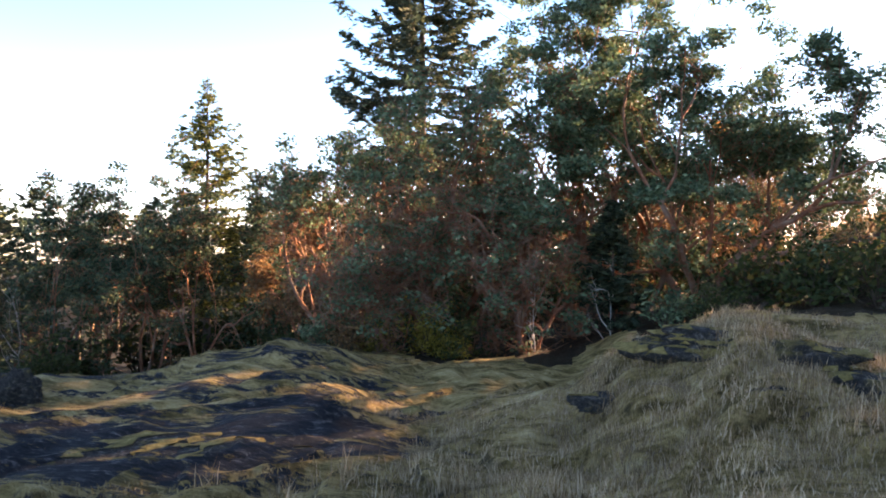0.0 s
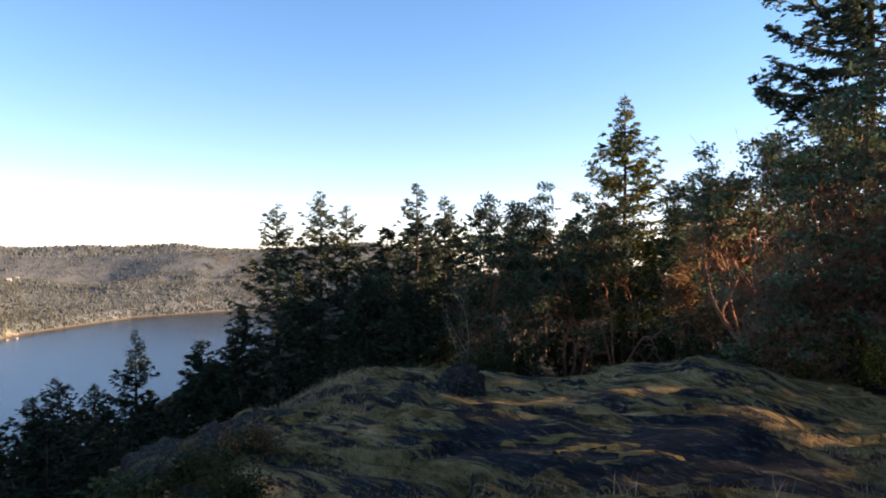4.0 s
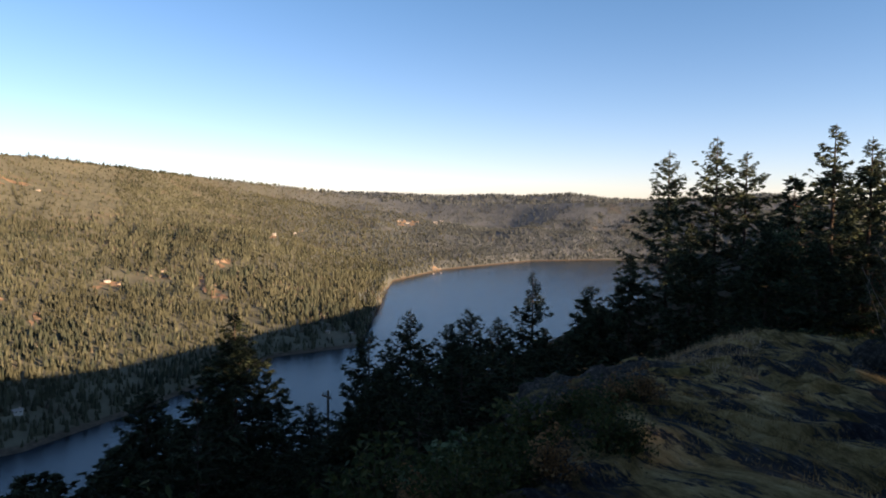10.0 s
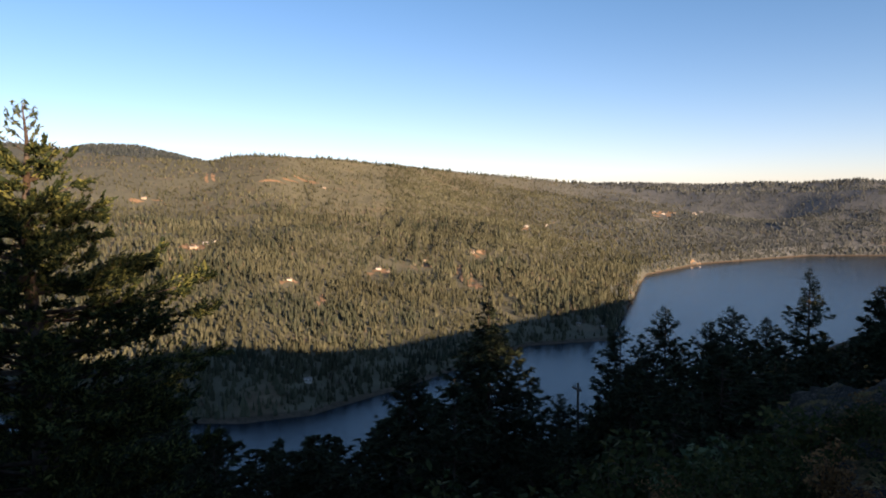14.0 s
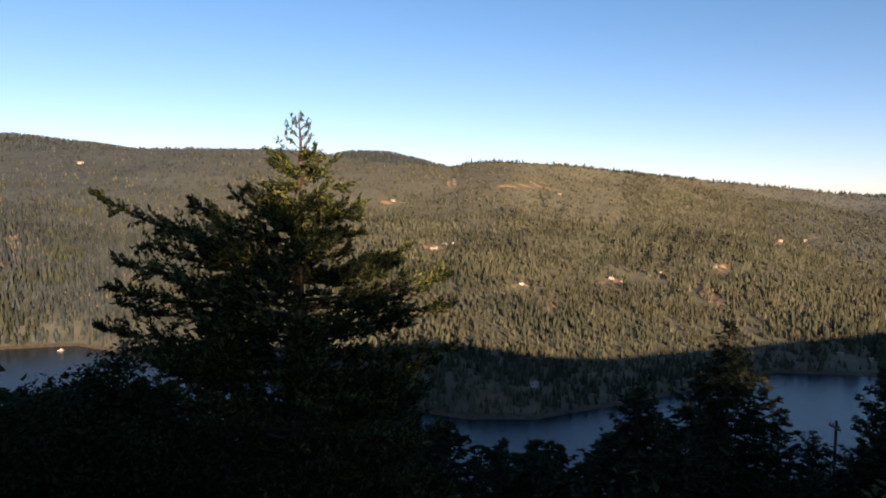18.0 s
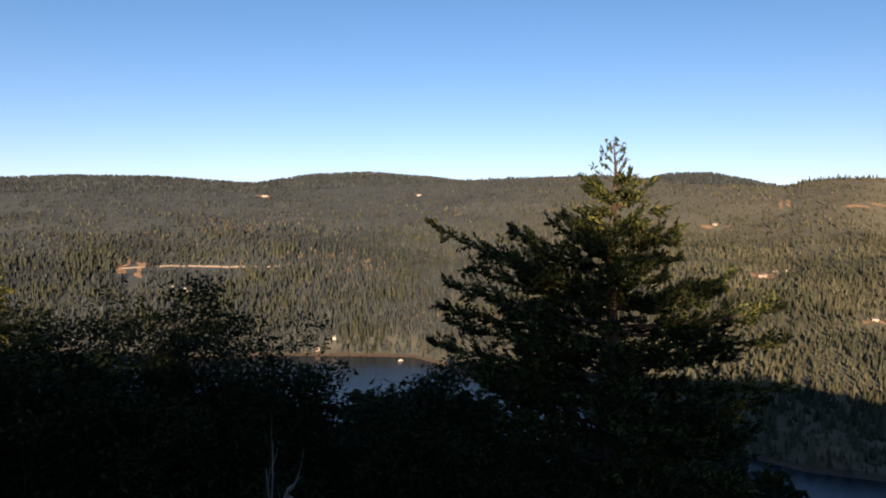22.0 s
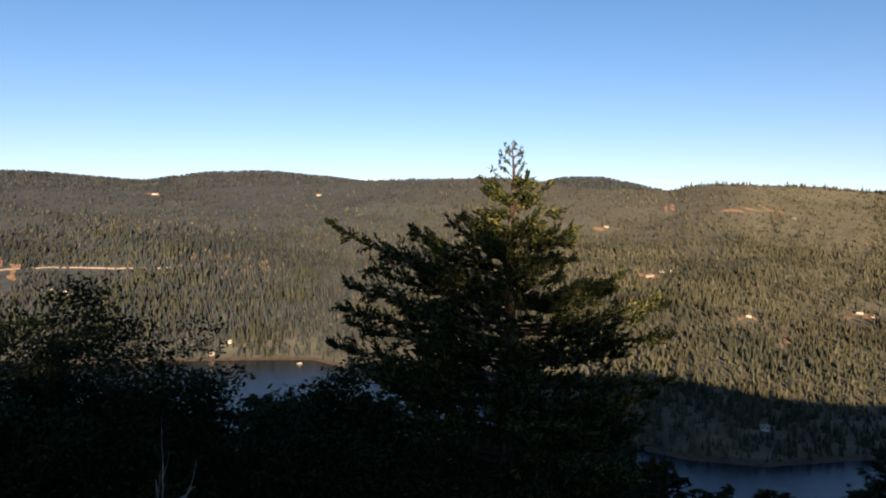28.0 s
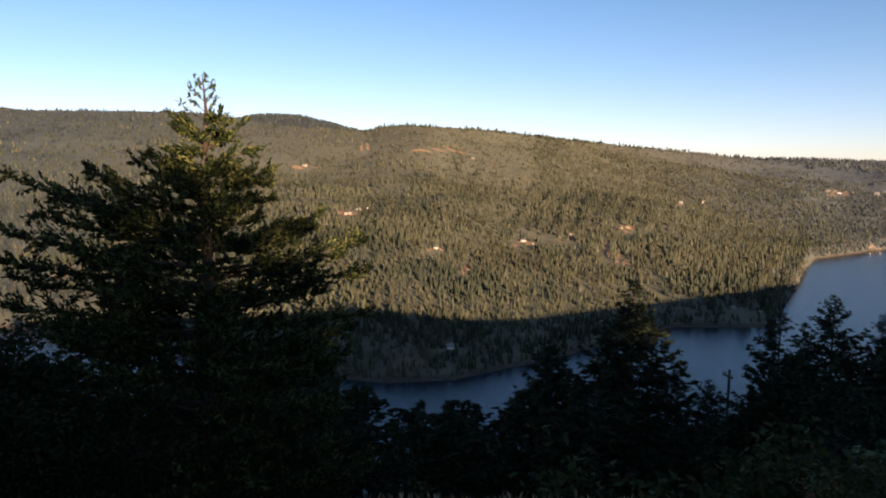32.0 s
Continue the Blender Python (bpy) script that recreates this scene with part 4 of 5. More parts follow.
for az, el, r, rad, seed, low, label in FIRS:
    at = place(az, r)
    h = height_at(az, r, el) - at.z
    if seed == 11:
        made = great_fir(seed, h)
    elif seed == 12:
        made = fir(seed, h, rad, low, 1.3, 0.1, 8.5, 0.2, lambda u, ang: min(0.64, full_profile(u, ang)), per=3)
    elif seed in (31, 32, 33):
        made = fir(seed, h, rad, low, 1.2, 0.06, 6.5, 0.2, full_profile, per=2)
    elif seed == 27:
        made = fir(seed, h, rad, low, 1.5, 0.02, 7.0, 0.2, per=3, ragged=0.4)
    elif seed == 20:
        made = fir(seed, h, max(rad, 0.27 * h), low, 1.0, 0.08, 8.0, 0.17, per=3)
    elif seed in (13, 14, 15, 16, 17, 18):
        made = fir(seed, h, 0.27 * h * (1.15 if seed in (16, 17, 18) else 1.0), low, 1.25 if seed == 13 else 0.95, 0.06 if seed == 13 else 0.16, 6.5, 0.16 if seed == 13 else 0.18, fir_profile if seed == 13 else full_profile, per=3, ragged=0.6 if seed == 13 else 0.85)
    elif az < -52:
        made = fir(seed, h, max(rad, 0.27 * h), max(low, 0.3), 1.2, 0.05, 6.5, 0.2, full_profile, per=3, ragged=0.6)
    else:
        made = fir(seed, h, rad if seed == 36 else max(rad, 0.27 * h), low, 1.15, 0.1, 6.0, 0.175, per=3)
    # needle tone chosen by how each tree is lit
    ob = add_fir("douglas_fir" if seed < 13 else "fir_tree", at, label, made, "firs on the bluff", M_FIR_SUNLIT if seed in (13, 31, 32, 33) else M_FIR_LIT if seed == 11 else M_FIR_SKYLIT if seed in (12, 14, 15, 16, 17, 18, 19) else None)
    if seed == 11:
        ob.rotation_euler = (0, 0, radians(-az))

# the dark firs that cover the slope below: three kinds, copied; top of the mass by heading
mass_top = curve_table([(-180, -5), (-168, -7), (-160, -9), (-150, -12), (-140, -13.4), (-134, -13.6), (-128, -13), (-118, -13), (-108, -15), (-104, -18), (-99, -19), (-95, -18.5), (-90, -16.5), (-86, -15), (-80, -18),
                        (-77, -19), (-74, -15.5), (-71, -12.5), (-66, -11.8), (-60, -11), (-55, -9.5), (-50, -8)])
slope_kinds = []
for k in range(3):
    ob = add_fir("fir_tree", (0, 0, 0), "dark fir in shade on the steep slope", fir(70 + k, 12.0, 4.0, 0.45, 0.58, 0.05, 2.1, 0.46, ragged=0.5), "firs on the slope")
    slope_kinds.append(ob)
rng = np.random.default_rng(8)
planted = 0
for k in range(1500):
    az, r = rng.uniform(-180, -52), rng.uniform(22, 60)
    at = place(az, r)
    top = height_at(az, r, float(mass_top(az)) - abs(rng.normal(0, 1.3)))
    h = top - at.z
    if not 4.5 < h < 17 or planted >= 120:
        continue
    m = Matrix.LocRotScale(at, Euler((0, 0, rng.uniform(0, 6.28))), Vector((h / 12 * rng.uniform(0.8, 1.2),) * 2 + (h / 12,)))
    if planted < 3:
        ob = slope_kinds[planted]
    else:
        ob = copy_thing(slope_kinds[planted % 3], Matrix())
    ob.matrix_basis = m
    planted += 1

# tall firs added unseen at the camera's back to cut the sky's light
for i, az in enumerate(np.arange(116, 152, 4.0)):
    r = (22.0, 24.5, 28.0)[i % 3]
    at = place(float(az), r)
    h = 18.0 + (i * 7) % 5
    copy_thing(slope_kinds[i % 3], Matrix()).matrix_basis = Matrix.LocRotScale(at, Euler((0, 0, i * 1.7)), Vector((h / 12 * 0.85, h / 12 * 0.85, h / 12)))

# unseen firs added between the sun and the great fir to shade it, two deep
for i, across in enumerate((-6.4, -4.4, -2.2, 0.2, 2.6, 5.0, 7.4, 9.9, 12.3, 14.7, 17.1, -5.2, -3.2, -1.0, 1.4, 3.8, 6.2, 8.6, 13.5, 16.0)):
    along = 27 if i < 11 else 32
    x, y = along * math.sin(radians(SUN_AZ)) + across * math.cos(radians(SUN_AZ)), along * math.cos(radians(SUN_AZ)) - across * math.sin(radians(SUN_AZ))
    at = place(math.degrees(math.atan2(x, y)), math.hypot(x, y))
    h = (10.2 if across < -6 else 11.6 if across < -3 else 12.8 if across < 8 else 8.4) + (along - 27) * 0.2 - at.z
    copy_thing(slope_kinds[i % 3], Matrix()).matrix_basis = Matrix.LocRotScale(at, Euler((0, 0, i * 2.1)), Vector((h / 12 * 0.8, h / 12 * 0.8, h / 12)))

# an added row, hidden behind the grove, that keeps the sun off the clump beyond the knoll
for i, across in enumerate(np.arange(-30.5, -47, -2.7)):
    x, y = 28 * math.sin(radians(SUN_AZ)) + across * math.cos(radians(SUN_AZ)), 28 * math.cos(radians(SUN_AZ)) - across * math.sin(radians(SUN_AZ))
    az, r = math.degrees(math.atan2(x, y)), math.hypot(x, y)
    at = place(az, r)
    h = height_at(az, r, float(np.interp(az, [-16, -10, -6, 2], [4.0, 6.5, 8.5, 10.0]))) - at.z
    copy_thing(slope_kinds[i % 3], Matrix()).matrix_basis = Matrix.LocRotScale(at, Euler((0, 0, i * 1.9)), Vector((h / 12, h / 12, h / 12)))

# more added deeper in the wood, dark between the stems, to block sun from the slope
for i, az in enumerate(np.arange(-40, 17, 2.6)):
    r = (46.0, 51.0, 56.0)[i % 3]
    at = place(float(az), r)
    h = height_at(az, r, 2.2 + (i * 5) % 4 * 0.5) - at.z
    copy_thing(slope_kinds[i % 3], Matrix()).matrix_basis = Matrix.LocRotScale(at, Euler((0, 0, i * 1.3)), Vector((h / 12, h / 12, h / 12)))

# heading, elevation of the crown's top, distance, radius, seed, rusty
ARBS = [(-10.2, 8.0, 19, 2.6, 41, 0), (-6.5, 11.8, 19, 2.7, 42, 0), (-1.5, 13.6, 18, 2.9, 43, 0), (3.5, 14.2, 18.5, 2.9, 44, 0), (9.6, 15.0, 19, 2.9, 45, 0), (13.0, 20.5, 19, 3.5, 46, 0), (18.5, 20.5, 18, 3.5, 47, 0),
        # the tree at 35.2 stands out of view to shade part of the knoll
        (23.3, 16.5, 19.5, 2.6, 48, 0), (35.2, 14.0, 24, 1.9, 49, 0), (30.3, 13.5, 27, 2.3, 66, 0), (36, 13.0, 23, 3.0, 50, 0), (-8, 5.0, 16.5, 2.0, 62, 0), (5.5, 6.5, 16.5, 1.6, 63, 0), (0.8, 8.5, 17, 2.2, 64, 0),
        (-25.0, 5.2, 27, 2.6, 51, 0), (-21.0, 6.8, 26, 2.6, 52, 0), (-17, 6.5, 27, 2.4, 53, 0), (-28.5, 4.4, 28, 2.4, 54, 0), (-31.7, 3.7, 28, 2.2, 55, 0), (-13.0, 4.5, 23, 2.2, 56, 1), (-40.5, -0.4, 31, 0.8, 67, 0),
        (-175.5, -5.0, 16.5, 3.0, 74, 0), (-169.5, -5.6, 16, 3.0, 75, 0), (-164.5, -6.2, 17, 3.0, 76, 0), (-160.0, -5.6, 17, 3.2, 57, 0), (-155.5, -7.2, 19, 3.2, 58, 0), (-151, -8.8, 18, 3.2, 59, 0), (-146, -9.0, 18, 3.2, 60, 0), (-140.5, -12.4, 17, 2.8, 61, 0), (-135.5, -13.5, 17, 2.6, 68, 0), (-131, -13.6, 17, 2.6, 69, 0)]
grove = []
for az, el, r, rad, seed, rusty in ARBS:
    at = place(az, r)
    h = height_at(az, r, el) - at.z
    # down the slope, leaves and bark are coloured dark for the shade there
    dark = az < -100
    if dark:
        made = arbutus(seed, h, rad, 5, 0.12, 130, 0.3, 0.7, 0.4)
    elif r < 22.5:
        full = seed in (46, 47, 48)
        thin = seed == 48
        made = arbutus(seed, h, rad, 5, 0.12, 110 if thin else 150 if full else 50, 0.3, 0.0 if thin else 0.05, 0.235 if full else 0.2, 0.42 if thin else 0.3 if full else 0.64, 1 if thin else 3, 0.0125 if full else 0.0165, rust=0.1 if thin else 0.3 if full else 0.45)
    else:
        made = arbutus(seed, h, rad, 5 if r < 25 else 3, 0.125, 70, 0.3, 0.06, 0.23, 0.74 if seed in (50, 66) else 0.3, 0 if seed in (50, 66) else 2, 0.0125, rust=0.2)
    ob = add_arbutus(at, "arbutus with crooked reddish stems and " + ("rusty" if rusty else "green") + " leaves", made, group="arbutus trees on the bluff", bark=M_BARK if dark else None, leaf=M_BROAD_SHADE if dark else M_ARB_RED if rusty else M_ARB_DIM if r > 22 else None)
    grove.append((ob, h))

# more of the same wood behind, and trees added beside the camera, outside its view, to cast shade
rng = np.random.default_rng(21)
WOOD = [(-34, 2.0, 36), (-29, 2.8, 38), (-24, 3, 38), (-18, 3.5, 38), (-12, 4.0, 34), (-8, 5.0, 30), (-3, 3.4, 28), (2, 3.2, 27), (7, 3.6, 27), (12, 4.5, 27), (17, 7.5, 26),
        (42, 19.5, 25), (47, 20.5, 25), (52, 20, 25), (57, 20, 24), (64, 17, 24), (71, 17, 24), (75, 16, 22), (78, 16, 24), (82, 13.5, 23), (88, 11, 25), (44.5, 18.5, 28), (49.5, 19.5, 28), (54.5, 18.5, 28), (60.5, 18, 27), (33, 6, 36), (26.5, 6.3, 24), (29.5, 6.6, 25), (24, 6.4, 23), (15.5, 6.5, 24.5), (19.5, 6.5, 25), (23, 6, 26), (10.5, 5.0, 23), (16, 6.5, 47), (18.5, 5.0, 50), (21, 5.2, 48), (23.2, 4.8, 52), (25.3, 5.6, 49), (27.4, 5.0, 53), (29.6, 5.4, 50), (31.8, 4.6, 54), (34, 5.2, 50), (12, 6, 50), (24.5, 6, 44), (27.8, 6, 46), (19.8, 5.5, 44), (24.2, 5.6, 45), (28.6, 5.2, 45), (92, 7, 22), (99, 7, 22), (105, 7, 21), (-14, 4, 27), (-5, 4.5, 36), (5, 3, 34), (14.5, 6, 34), (23.5, 5, 36), (97, 11.5, 27), (107, 28, 25), (118, 30, 23), (129, 30, 23), (140, 28, 22)]
light = [add_arbutus((0, 0, 0), "leafy arbutus in the wood behind", arbutus(150 + k, 8.0, 2.9, 2, 0.205, 29, 0.3, 0.5, 0.4), group="arbutus trees on the bluff", leaf=(M_ARB_DIM, M_ARB_DIM, M_ARB_RED)[k]) for k in range(3)]
for i, (az, el, r) in enumerate(WOOD):
    at = place(az, r)
    h = height_at(az, r, el) - at.z
    ob = light[i] if i < 3 else copy_thing(light[int(rng.integers(0, 3))], Matrix())
    ob.matrix_basis = Matrix.LocRotScale(at, Euler((0, 0, rng.uniform(0, 6.28))), Vector((h / 8,) * 3))


def dead_tree(az, r, el, seed, radius, thick=0.0125):
    at = place(az, r)
    wood = arbutus(seed, height_at(az, r, el) - at.z, radius, 1, 0.1, 1, 0.5, thick=thick)[0]
    add_arbutus(at, "bleached bare dead tree with forked grey limbs", (wood, None), bark=M_DEAD, kind="dead_tree")


dead_tree(-148.4, 12.6, -14.5, 81, 1.2, 0.026)
dead_tree(-33.6, 27, -1.5, 82, 1.6)
dead_tree(6.5, 15.8, -1.5, 83, 0.9)
dead_tree(-9.5, 17, -3.0, 84, 1.2)
dead_tree(10.4, 15.6, -1.5, 85, 1.0)


# ---- shrubs ----
def shrub(seed, height, radius, fill, leaf=0.12):
    rng = np.random.default_rng(seed)
    wood, green, ends = Build(), Build(), []
    for k in range(16):
        a, t = rng.uniform(0, 6.28), rng.uniform(0.15, 1.0)
        d = np.array([math.cos(a) * radius * t, math.sin(a) * radius * t, height * rng.uniform(0.45, 1.0) * (1.1 - 0.45 * t)])
        s = np.linspace(0, 1, 5)[:, None]
        line = s * d + np.sin(s * 3) * rng.normal(0, 0.06, 3)
        line[:, 2] -= 0.08
        tube(wood, line, np.linspace(0.016, 0.005, 5), 4)
        ends.extend(list(line[2:]))
        for q in range(3):
            e = line[3] + rng.normal(0, 0.22, 3) * np.array([radius, radius, height])
            tube(wood, np.stack([line[2], (line[2] + e) / 2 + rng.normal(0, 0.03, 3), e]), [0.008, 0.006, 0.003], 3)
            ends.append(e)
    leaves(green, rng, np.array(ends), leaf, fill, (0.16, 0.16, 0.12), flat=0.8, long=1.9)
    return wood, green


def add_shrub(at, parts, label, leaf):
    ob = thing("shrub", label, "shrub", "undergrowth", at)
    part("stem", parts[0], M_BARK, ob)
    part("foliage", parts[1], leaf, ob)
    return ob


kinds = [add_shrub((0, 0, 0), shrub(90 + k, 1.5, 0.95, 24 if k == 3 else 9, 0.085 if k == 3 else 0.14), lab, mat) for k, (lab, mat) in enumerate((
    ("dark evergreen shrub under the trees", M_SHRUB), ("dark leggy shrub under the trees", M_SHRUB), ("rusty brown shrub under the arbutus trees", M_ARB_RED), ("yellow-leaved shrub in a patch of sun", M_YELLOW), ("green salal shrub at the rock's edge", M_ARB)))]
# heading, distance, kind, height
SHRUBS = [(-3.2, 15.5, 3, 1.15), (-9.5, 15, 2, 0.8), (-7, 15.6, 3, 0.8), (-12, 16, 4, 0.9), (-1.5, 15.3, 3, 0.8)]
for i, az in enumerate(np.arange(20, 37, 1.3)):
    SHRUBS.append((az, 14.0 + (i * 5) % 8, (0, 1, 0, 2)[i % 4], 0.9 + (i % 3) * 0.3))
rng = np.random.default_rng(33)
for az in np.arange(-52, 33, 1.9):
    SHRUBS.append((az + rng.uniform(-0.5, 0.5), rng.uniform(15.5, 21) if az > -12 else rng.uniform(19, 27), int(rng.choice([0, 1, 2, 0, 1, 4])) if az > -12 else int(rng.choice([0, 1])), rng.uniform(0.6, 1.3)))
for az in np.arange(-30, 22, 2.2):
    SHRUBS.append((az, rng.uniform(24, 32), int(rng.choice([0, 1, 0])), rng.uniform(1.8, 3.4)))
for az in np.arange(-178, -62, 1.9):
    r = rng.uniform(8, 16)
    SHRUBS.append((az, r, int(rng.choice([0, 1, 4])), rng.uniform(0.9, 1.9)))
for az in np.arange(-80, -58.5, 0.8):
    SHRUBS.append((az, rng.uniform(5.0, 9.0), int(rng.choice([0, 1, 0, 1])), rng.uniform(0.35, 0.85)))
for az in np.arange(-70, -50, 0.55):
    SHRUBS.append((az, rng.uniform(3.6, 6.6), int(rng.choice([0, 1, 2])), rng.uniform(0.16, 0.36)))
SHRUBS = [q for q in SHRUBS if not (-29.5 < q[0] < -16 and q[1] < 28) and not (-6 < q[0] < 22 and 15.6 < q[1] < 19 and q[2] != 3)]
used = set()
for az, r, kind, h in SHRUBS:
    at = place(float(az), float(r))
    ob = kinds[kind] if kind not in used else copy_thing(kinds[kind], Matrix())
    used.add(kind)
    ob.matrix_basis = Matrix.LocRotScale(at, Euler((0, 0, rng.uniform(0, 6.28))), Vector((h / 1.5 * 1.1, h / 1.5 * 1.1, h / 1.5)))


# ---- rocks on the knoll ----
def rock(name, az, r, size, sink, seed, label, turn=0.0):
    bm = bmesh.new()
    bmesh.ops.create_icosphere(bm, subdivisions=4, radius=1.0)
    off = Vector((seed * 3.7, seed * 1.9, seed * 5.3))
    for v in bm.verts:
        n = noise.fractal(v.co * 1.3 + off, 1.0, 2.0, 5) * 0.32
        cell = noise.voronoi(v.co * 1.7 + off)[0][0] * 0.3
        n += abs(noise.fractal(v.co * 4.5 + off, 0.8, 2.0, 4)) * 0.2 + noise.fractal(v.co * 10 + off, 0.7, 2.0, 3) * 0.05
        v.co = v.co * (0.8 + n + cell)
        v.co = Vector((v.co.x * size[0], v.co.y * size[1], v.co.z * size[2]))
    # moss cushions on the flatter parts of its top
    bm.normal_update()
    cap, index, tris = [], {}, []
    for f in bm.faces:
        mid = f.calc_center_median()
        if f.normal.z > 0.55 and noise.noise(Vector((mid.x * 4, mid.y * 4, seed * 2.3))) > 0.06:
            for v in f.verts:
                if v.index not in index:
                    index[v.index] = len(cap)
                    cap.append(tuple(v.co + v.normal * 0.012))
            tris.append([index[v.index] for v in f.verts])
    me = bpy.data.meshes.new(name)
    bm.to_mesh(me)
    bm.free()
    me.polygons.foreach_set("use_smooth", np.full(len(me.polygons), True))
    me.materials.append(M_ROCK)
    at = place(az, r)
    ob = new(name, me)
    ob.location = at + Vector((0, 0, -sink))
    ob.rotation_euler = (0, 0, radians(-az + turn))
    tagged(ob, label, "rock", "rocks on the knoll")
    if len(tris) > 20 and size[2] < 0.35:
        part("moss", Build().add(cap, tris), M_MOSS, ob, "dry golden moss", smooth=True)


ROCKS = [(-33.7, 10.4, (0.36, 0.34, 0.4), 0.0, "rounded dark lichened boulder on mossy ground"), (-53.6, 7.3, (0.85, 0.8, 0.42), 0.24, "dark fractured rock face at the knoll's edge"), (-58.0, 8.2, (0.5, 0.45, 0.36), 0.2, "dark mossy rock below the knoll's edge"), (-54.0, 8.3, (0.9, 0.5, 0.3), 0.18, "mossy rock rib at the knoll's edge"),
         (-49.5, 9.0, (0.8, 0.5, 0.25), 0.16, "low dark rock rib in dry moss"), (-61.5, 6.6, (0.36, 0.32, 0.36), 0.22, "dark rock at the top of the drop"), (-26, 7.2, (1.3, 0.8, 0.2), 0.16, "dark bare bedrock slab with pale lichen"),
         (-20, 6.4, (1.0, 0.6, 0.17), 0.13, "dark bedrock slab in moss"), (-4, 8.6, (0.7, 0.5, 0.2), 0.13, "dark broken ledge in the hollow"), (21, 6.9, (0.95, 0.5, 0.2), 0.185, "flat grey rock on top of the grassy mound"),
         (12.5, 6.2, (0.42, 0.28, 0.09), 0.085, "grey lichened rock in dry grass"), (30, 6.4, (0.6, 0.4, 0.18), 0.13, "grey rock in dry grass"), (-64, 8.5, (0.4, 0.36, 0.36), 0.2, "pale rock on the slope's edge")]
for i, (az, r, size, sink, label) in enumerate(ROCKS):
    rock("boulder" if size[2] > 0.35 else "rock_ledge", az, r, size, sink, i + 1, label, (i * 37) % 40 - 20)


# ---- grass ----
def grass(name, n, a0, a1, r0, r1, height, label, seed, patch, per=9, wide=0.006, material=None):
    rng = np.random.default_rng(seed)
    az, r = rng.uniform(a0, a1, n), rng.uniform(r0, r1, n)
    x, y = r * np.sin(np.radians(az)), r * np.cos(np.radians(az))
    edge = 0.9 * (1 - smooth(np.minimum(az - a0, a1 - az), 0, 9)) * (a0 > -60)
    ok = lump(x, y, 1.5, 3) + rng.uniform(-0.3, 0.3, n) > patch + edge + 1.2 * (1 - smooth(np.hypot(x + 2.8, y - 7.0), 1.3, 2.5))
    az, r, x, y = az[ok], r[ok], x[ok], y[ok]
    base = np.repeat(np.stack([x, y, land(az, r) - 0.02], -1), per, axis=0)
    m = len(base)
    base[:, :2] += rng.normal(0, 0.045, (m, 2))
    h = height * rng.uniform(0.35, 1.25, m) * np.repeat(rng.uniform(0.5, 1.3, len(az)), per)
    a = rng.uniform(0, 6.28, m)
    lean = rng.normal(0, 0.33, (m, 2)) * h[:, None]
    side = np.stack([np.cos(a), np.sin(a), np.zeros(m)], -1) * wide
    mid = base + np.concatenate([lean * 0.35, (h * 0.55)[:, None]], 1)
    tip = base + np.concatenate([lean, h[:, None]], 1)
    v = np.stack([base - side, base + side, mid + side * 0.7, tip, mid - side * 0.7], 1)
    q = np.arange(m)[:, None] * 5
    b = Build()
    b.add(v, np.concatenate([q, q + 1, q + 2, q + 4], 1))
    b.f[3].append(np.concatenate([q + 4, q + 2, q + 3], 1))
    tagged(part(name, b, material or M_GRASS), label, "grass", kind="stuff")


grass("tall_dry_grass", 15000, -12, 42, 2.4, 9.5, 0.085, "pale dry bunch grass on the mound", 3, -0.3, 8, 0.0032)
grass("grass_tufts", 260, -26, 36, 3.5, 9.0, 0.19, "tall pale grass tufts by the rocks", 9, -0.1, 16, 0.004)
grass("moss_grass", 13000, -54, 4, 3.0, 13.0, 0.042, "short dry grass and moss between bare rocks", 4, 0.02, 9, 0.0035, M_MOSSGRASS)
grass("flank_grass", 1500, -60, -42, 8.6, 12.5, 0.1, "pale dry grass on the knoll's far flank", 12, -0.15, 10, 0.004)
grass("ledge_grass", 420, -112, -76, 2.6, 3.6, 0.05, "dry grass along the edge of the drop", 5, -0.1)
grass("far_grass", 1800, 20, 36, 25, 46, 0.4, "sunlit dry grass on the rise", 6, -0.3, 8, 0.012)


# ---- across the inlet: houses, road, boats ----
def on_hill(az, el):
    """The place on the far hillside that is seen at that heading and elevation."""
    rs = np.arange(500, 4800, 4.0)
    z = land(np.full(len(rs), az), rs)
    hit = np.nonzero((z > WATER + 1) & (z >= EYE[2] + rs * math.tan(radians(el))))[0]
    return place(az, float(rs[hit[0]] if len(hit) else 4700))


def plain_mat(name, c, rough=0.7, scale=1.5):
    k = Mat(name, rough)
    k.color(k.ramp(k.noise(scale, 5), (0.25, tuple(x * 0.8 for x in c)), (0.75, c)))
    return k.m


M_WHITE = plain_mat("white_siding", (0.62, 0.57, 0.5))
M_TAN = plain_mat("tan_siding", (0.5, 0.4, 0.3))
M_ROOF = plain_mat("dark_roof", (0.09, 0.085, 0.085), 0.8)
M_ROOF2 = plain_mat("pale_metal_roof", (0.3, 0.28, 0.26), 0.6)
M_PANE = plain_mat("window_glass", (0.03, 0.04, 0.05), 0.1)
M_ROAD = plain_mat("pale_road_cut", (0.33, 0.265, 0.205), 0.9, 0.05)
M_POLE = bark_mat("weathered_pole", (0.07, 0.055, 0.045), (0.16, 0.13, 0.1), (0.12, 0.1, 0.09))


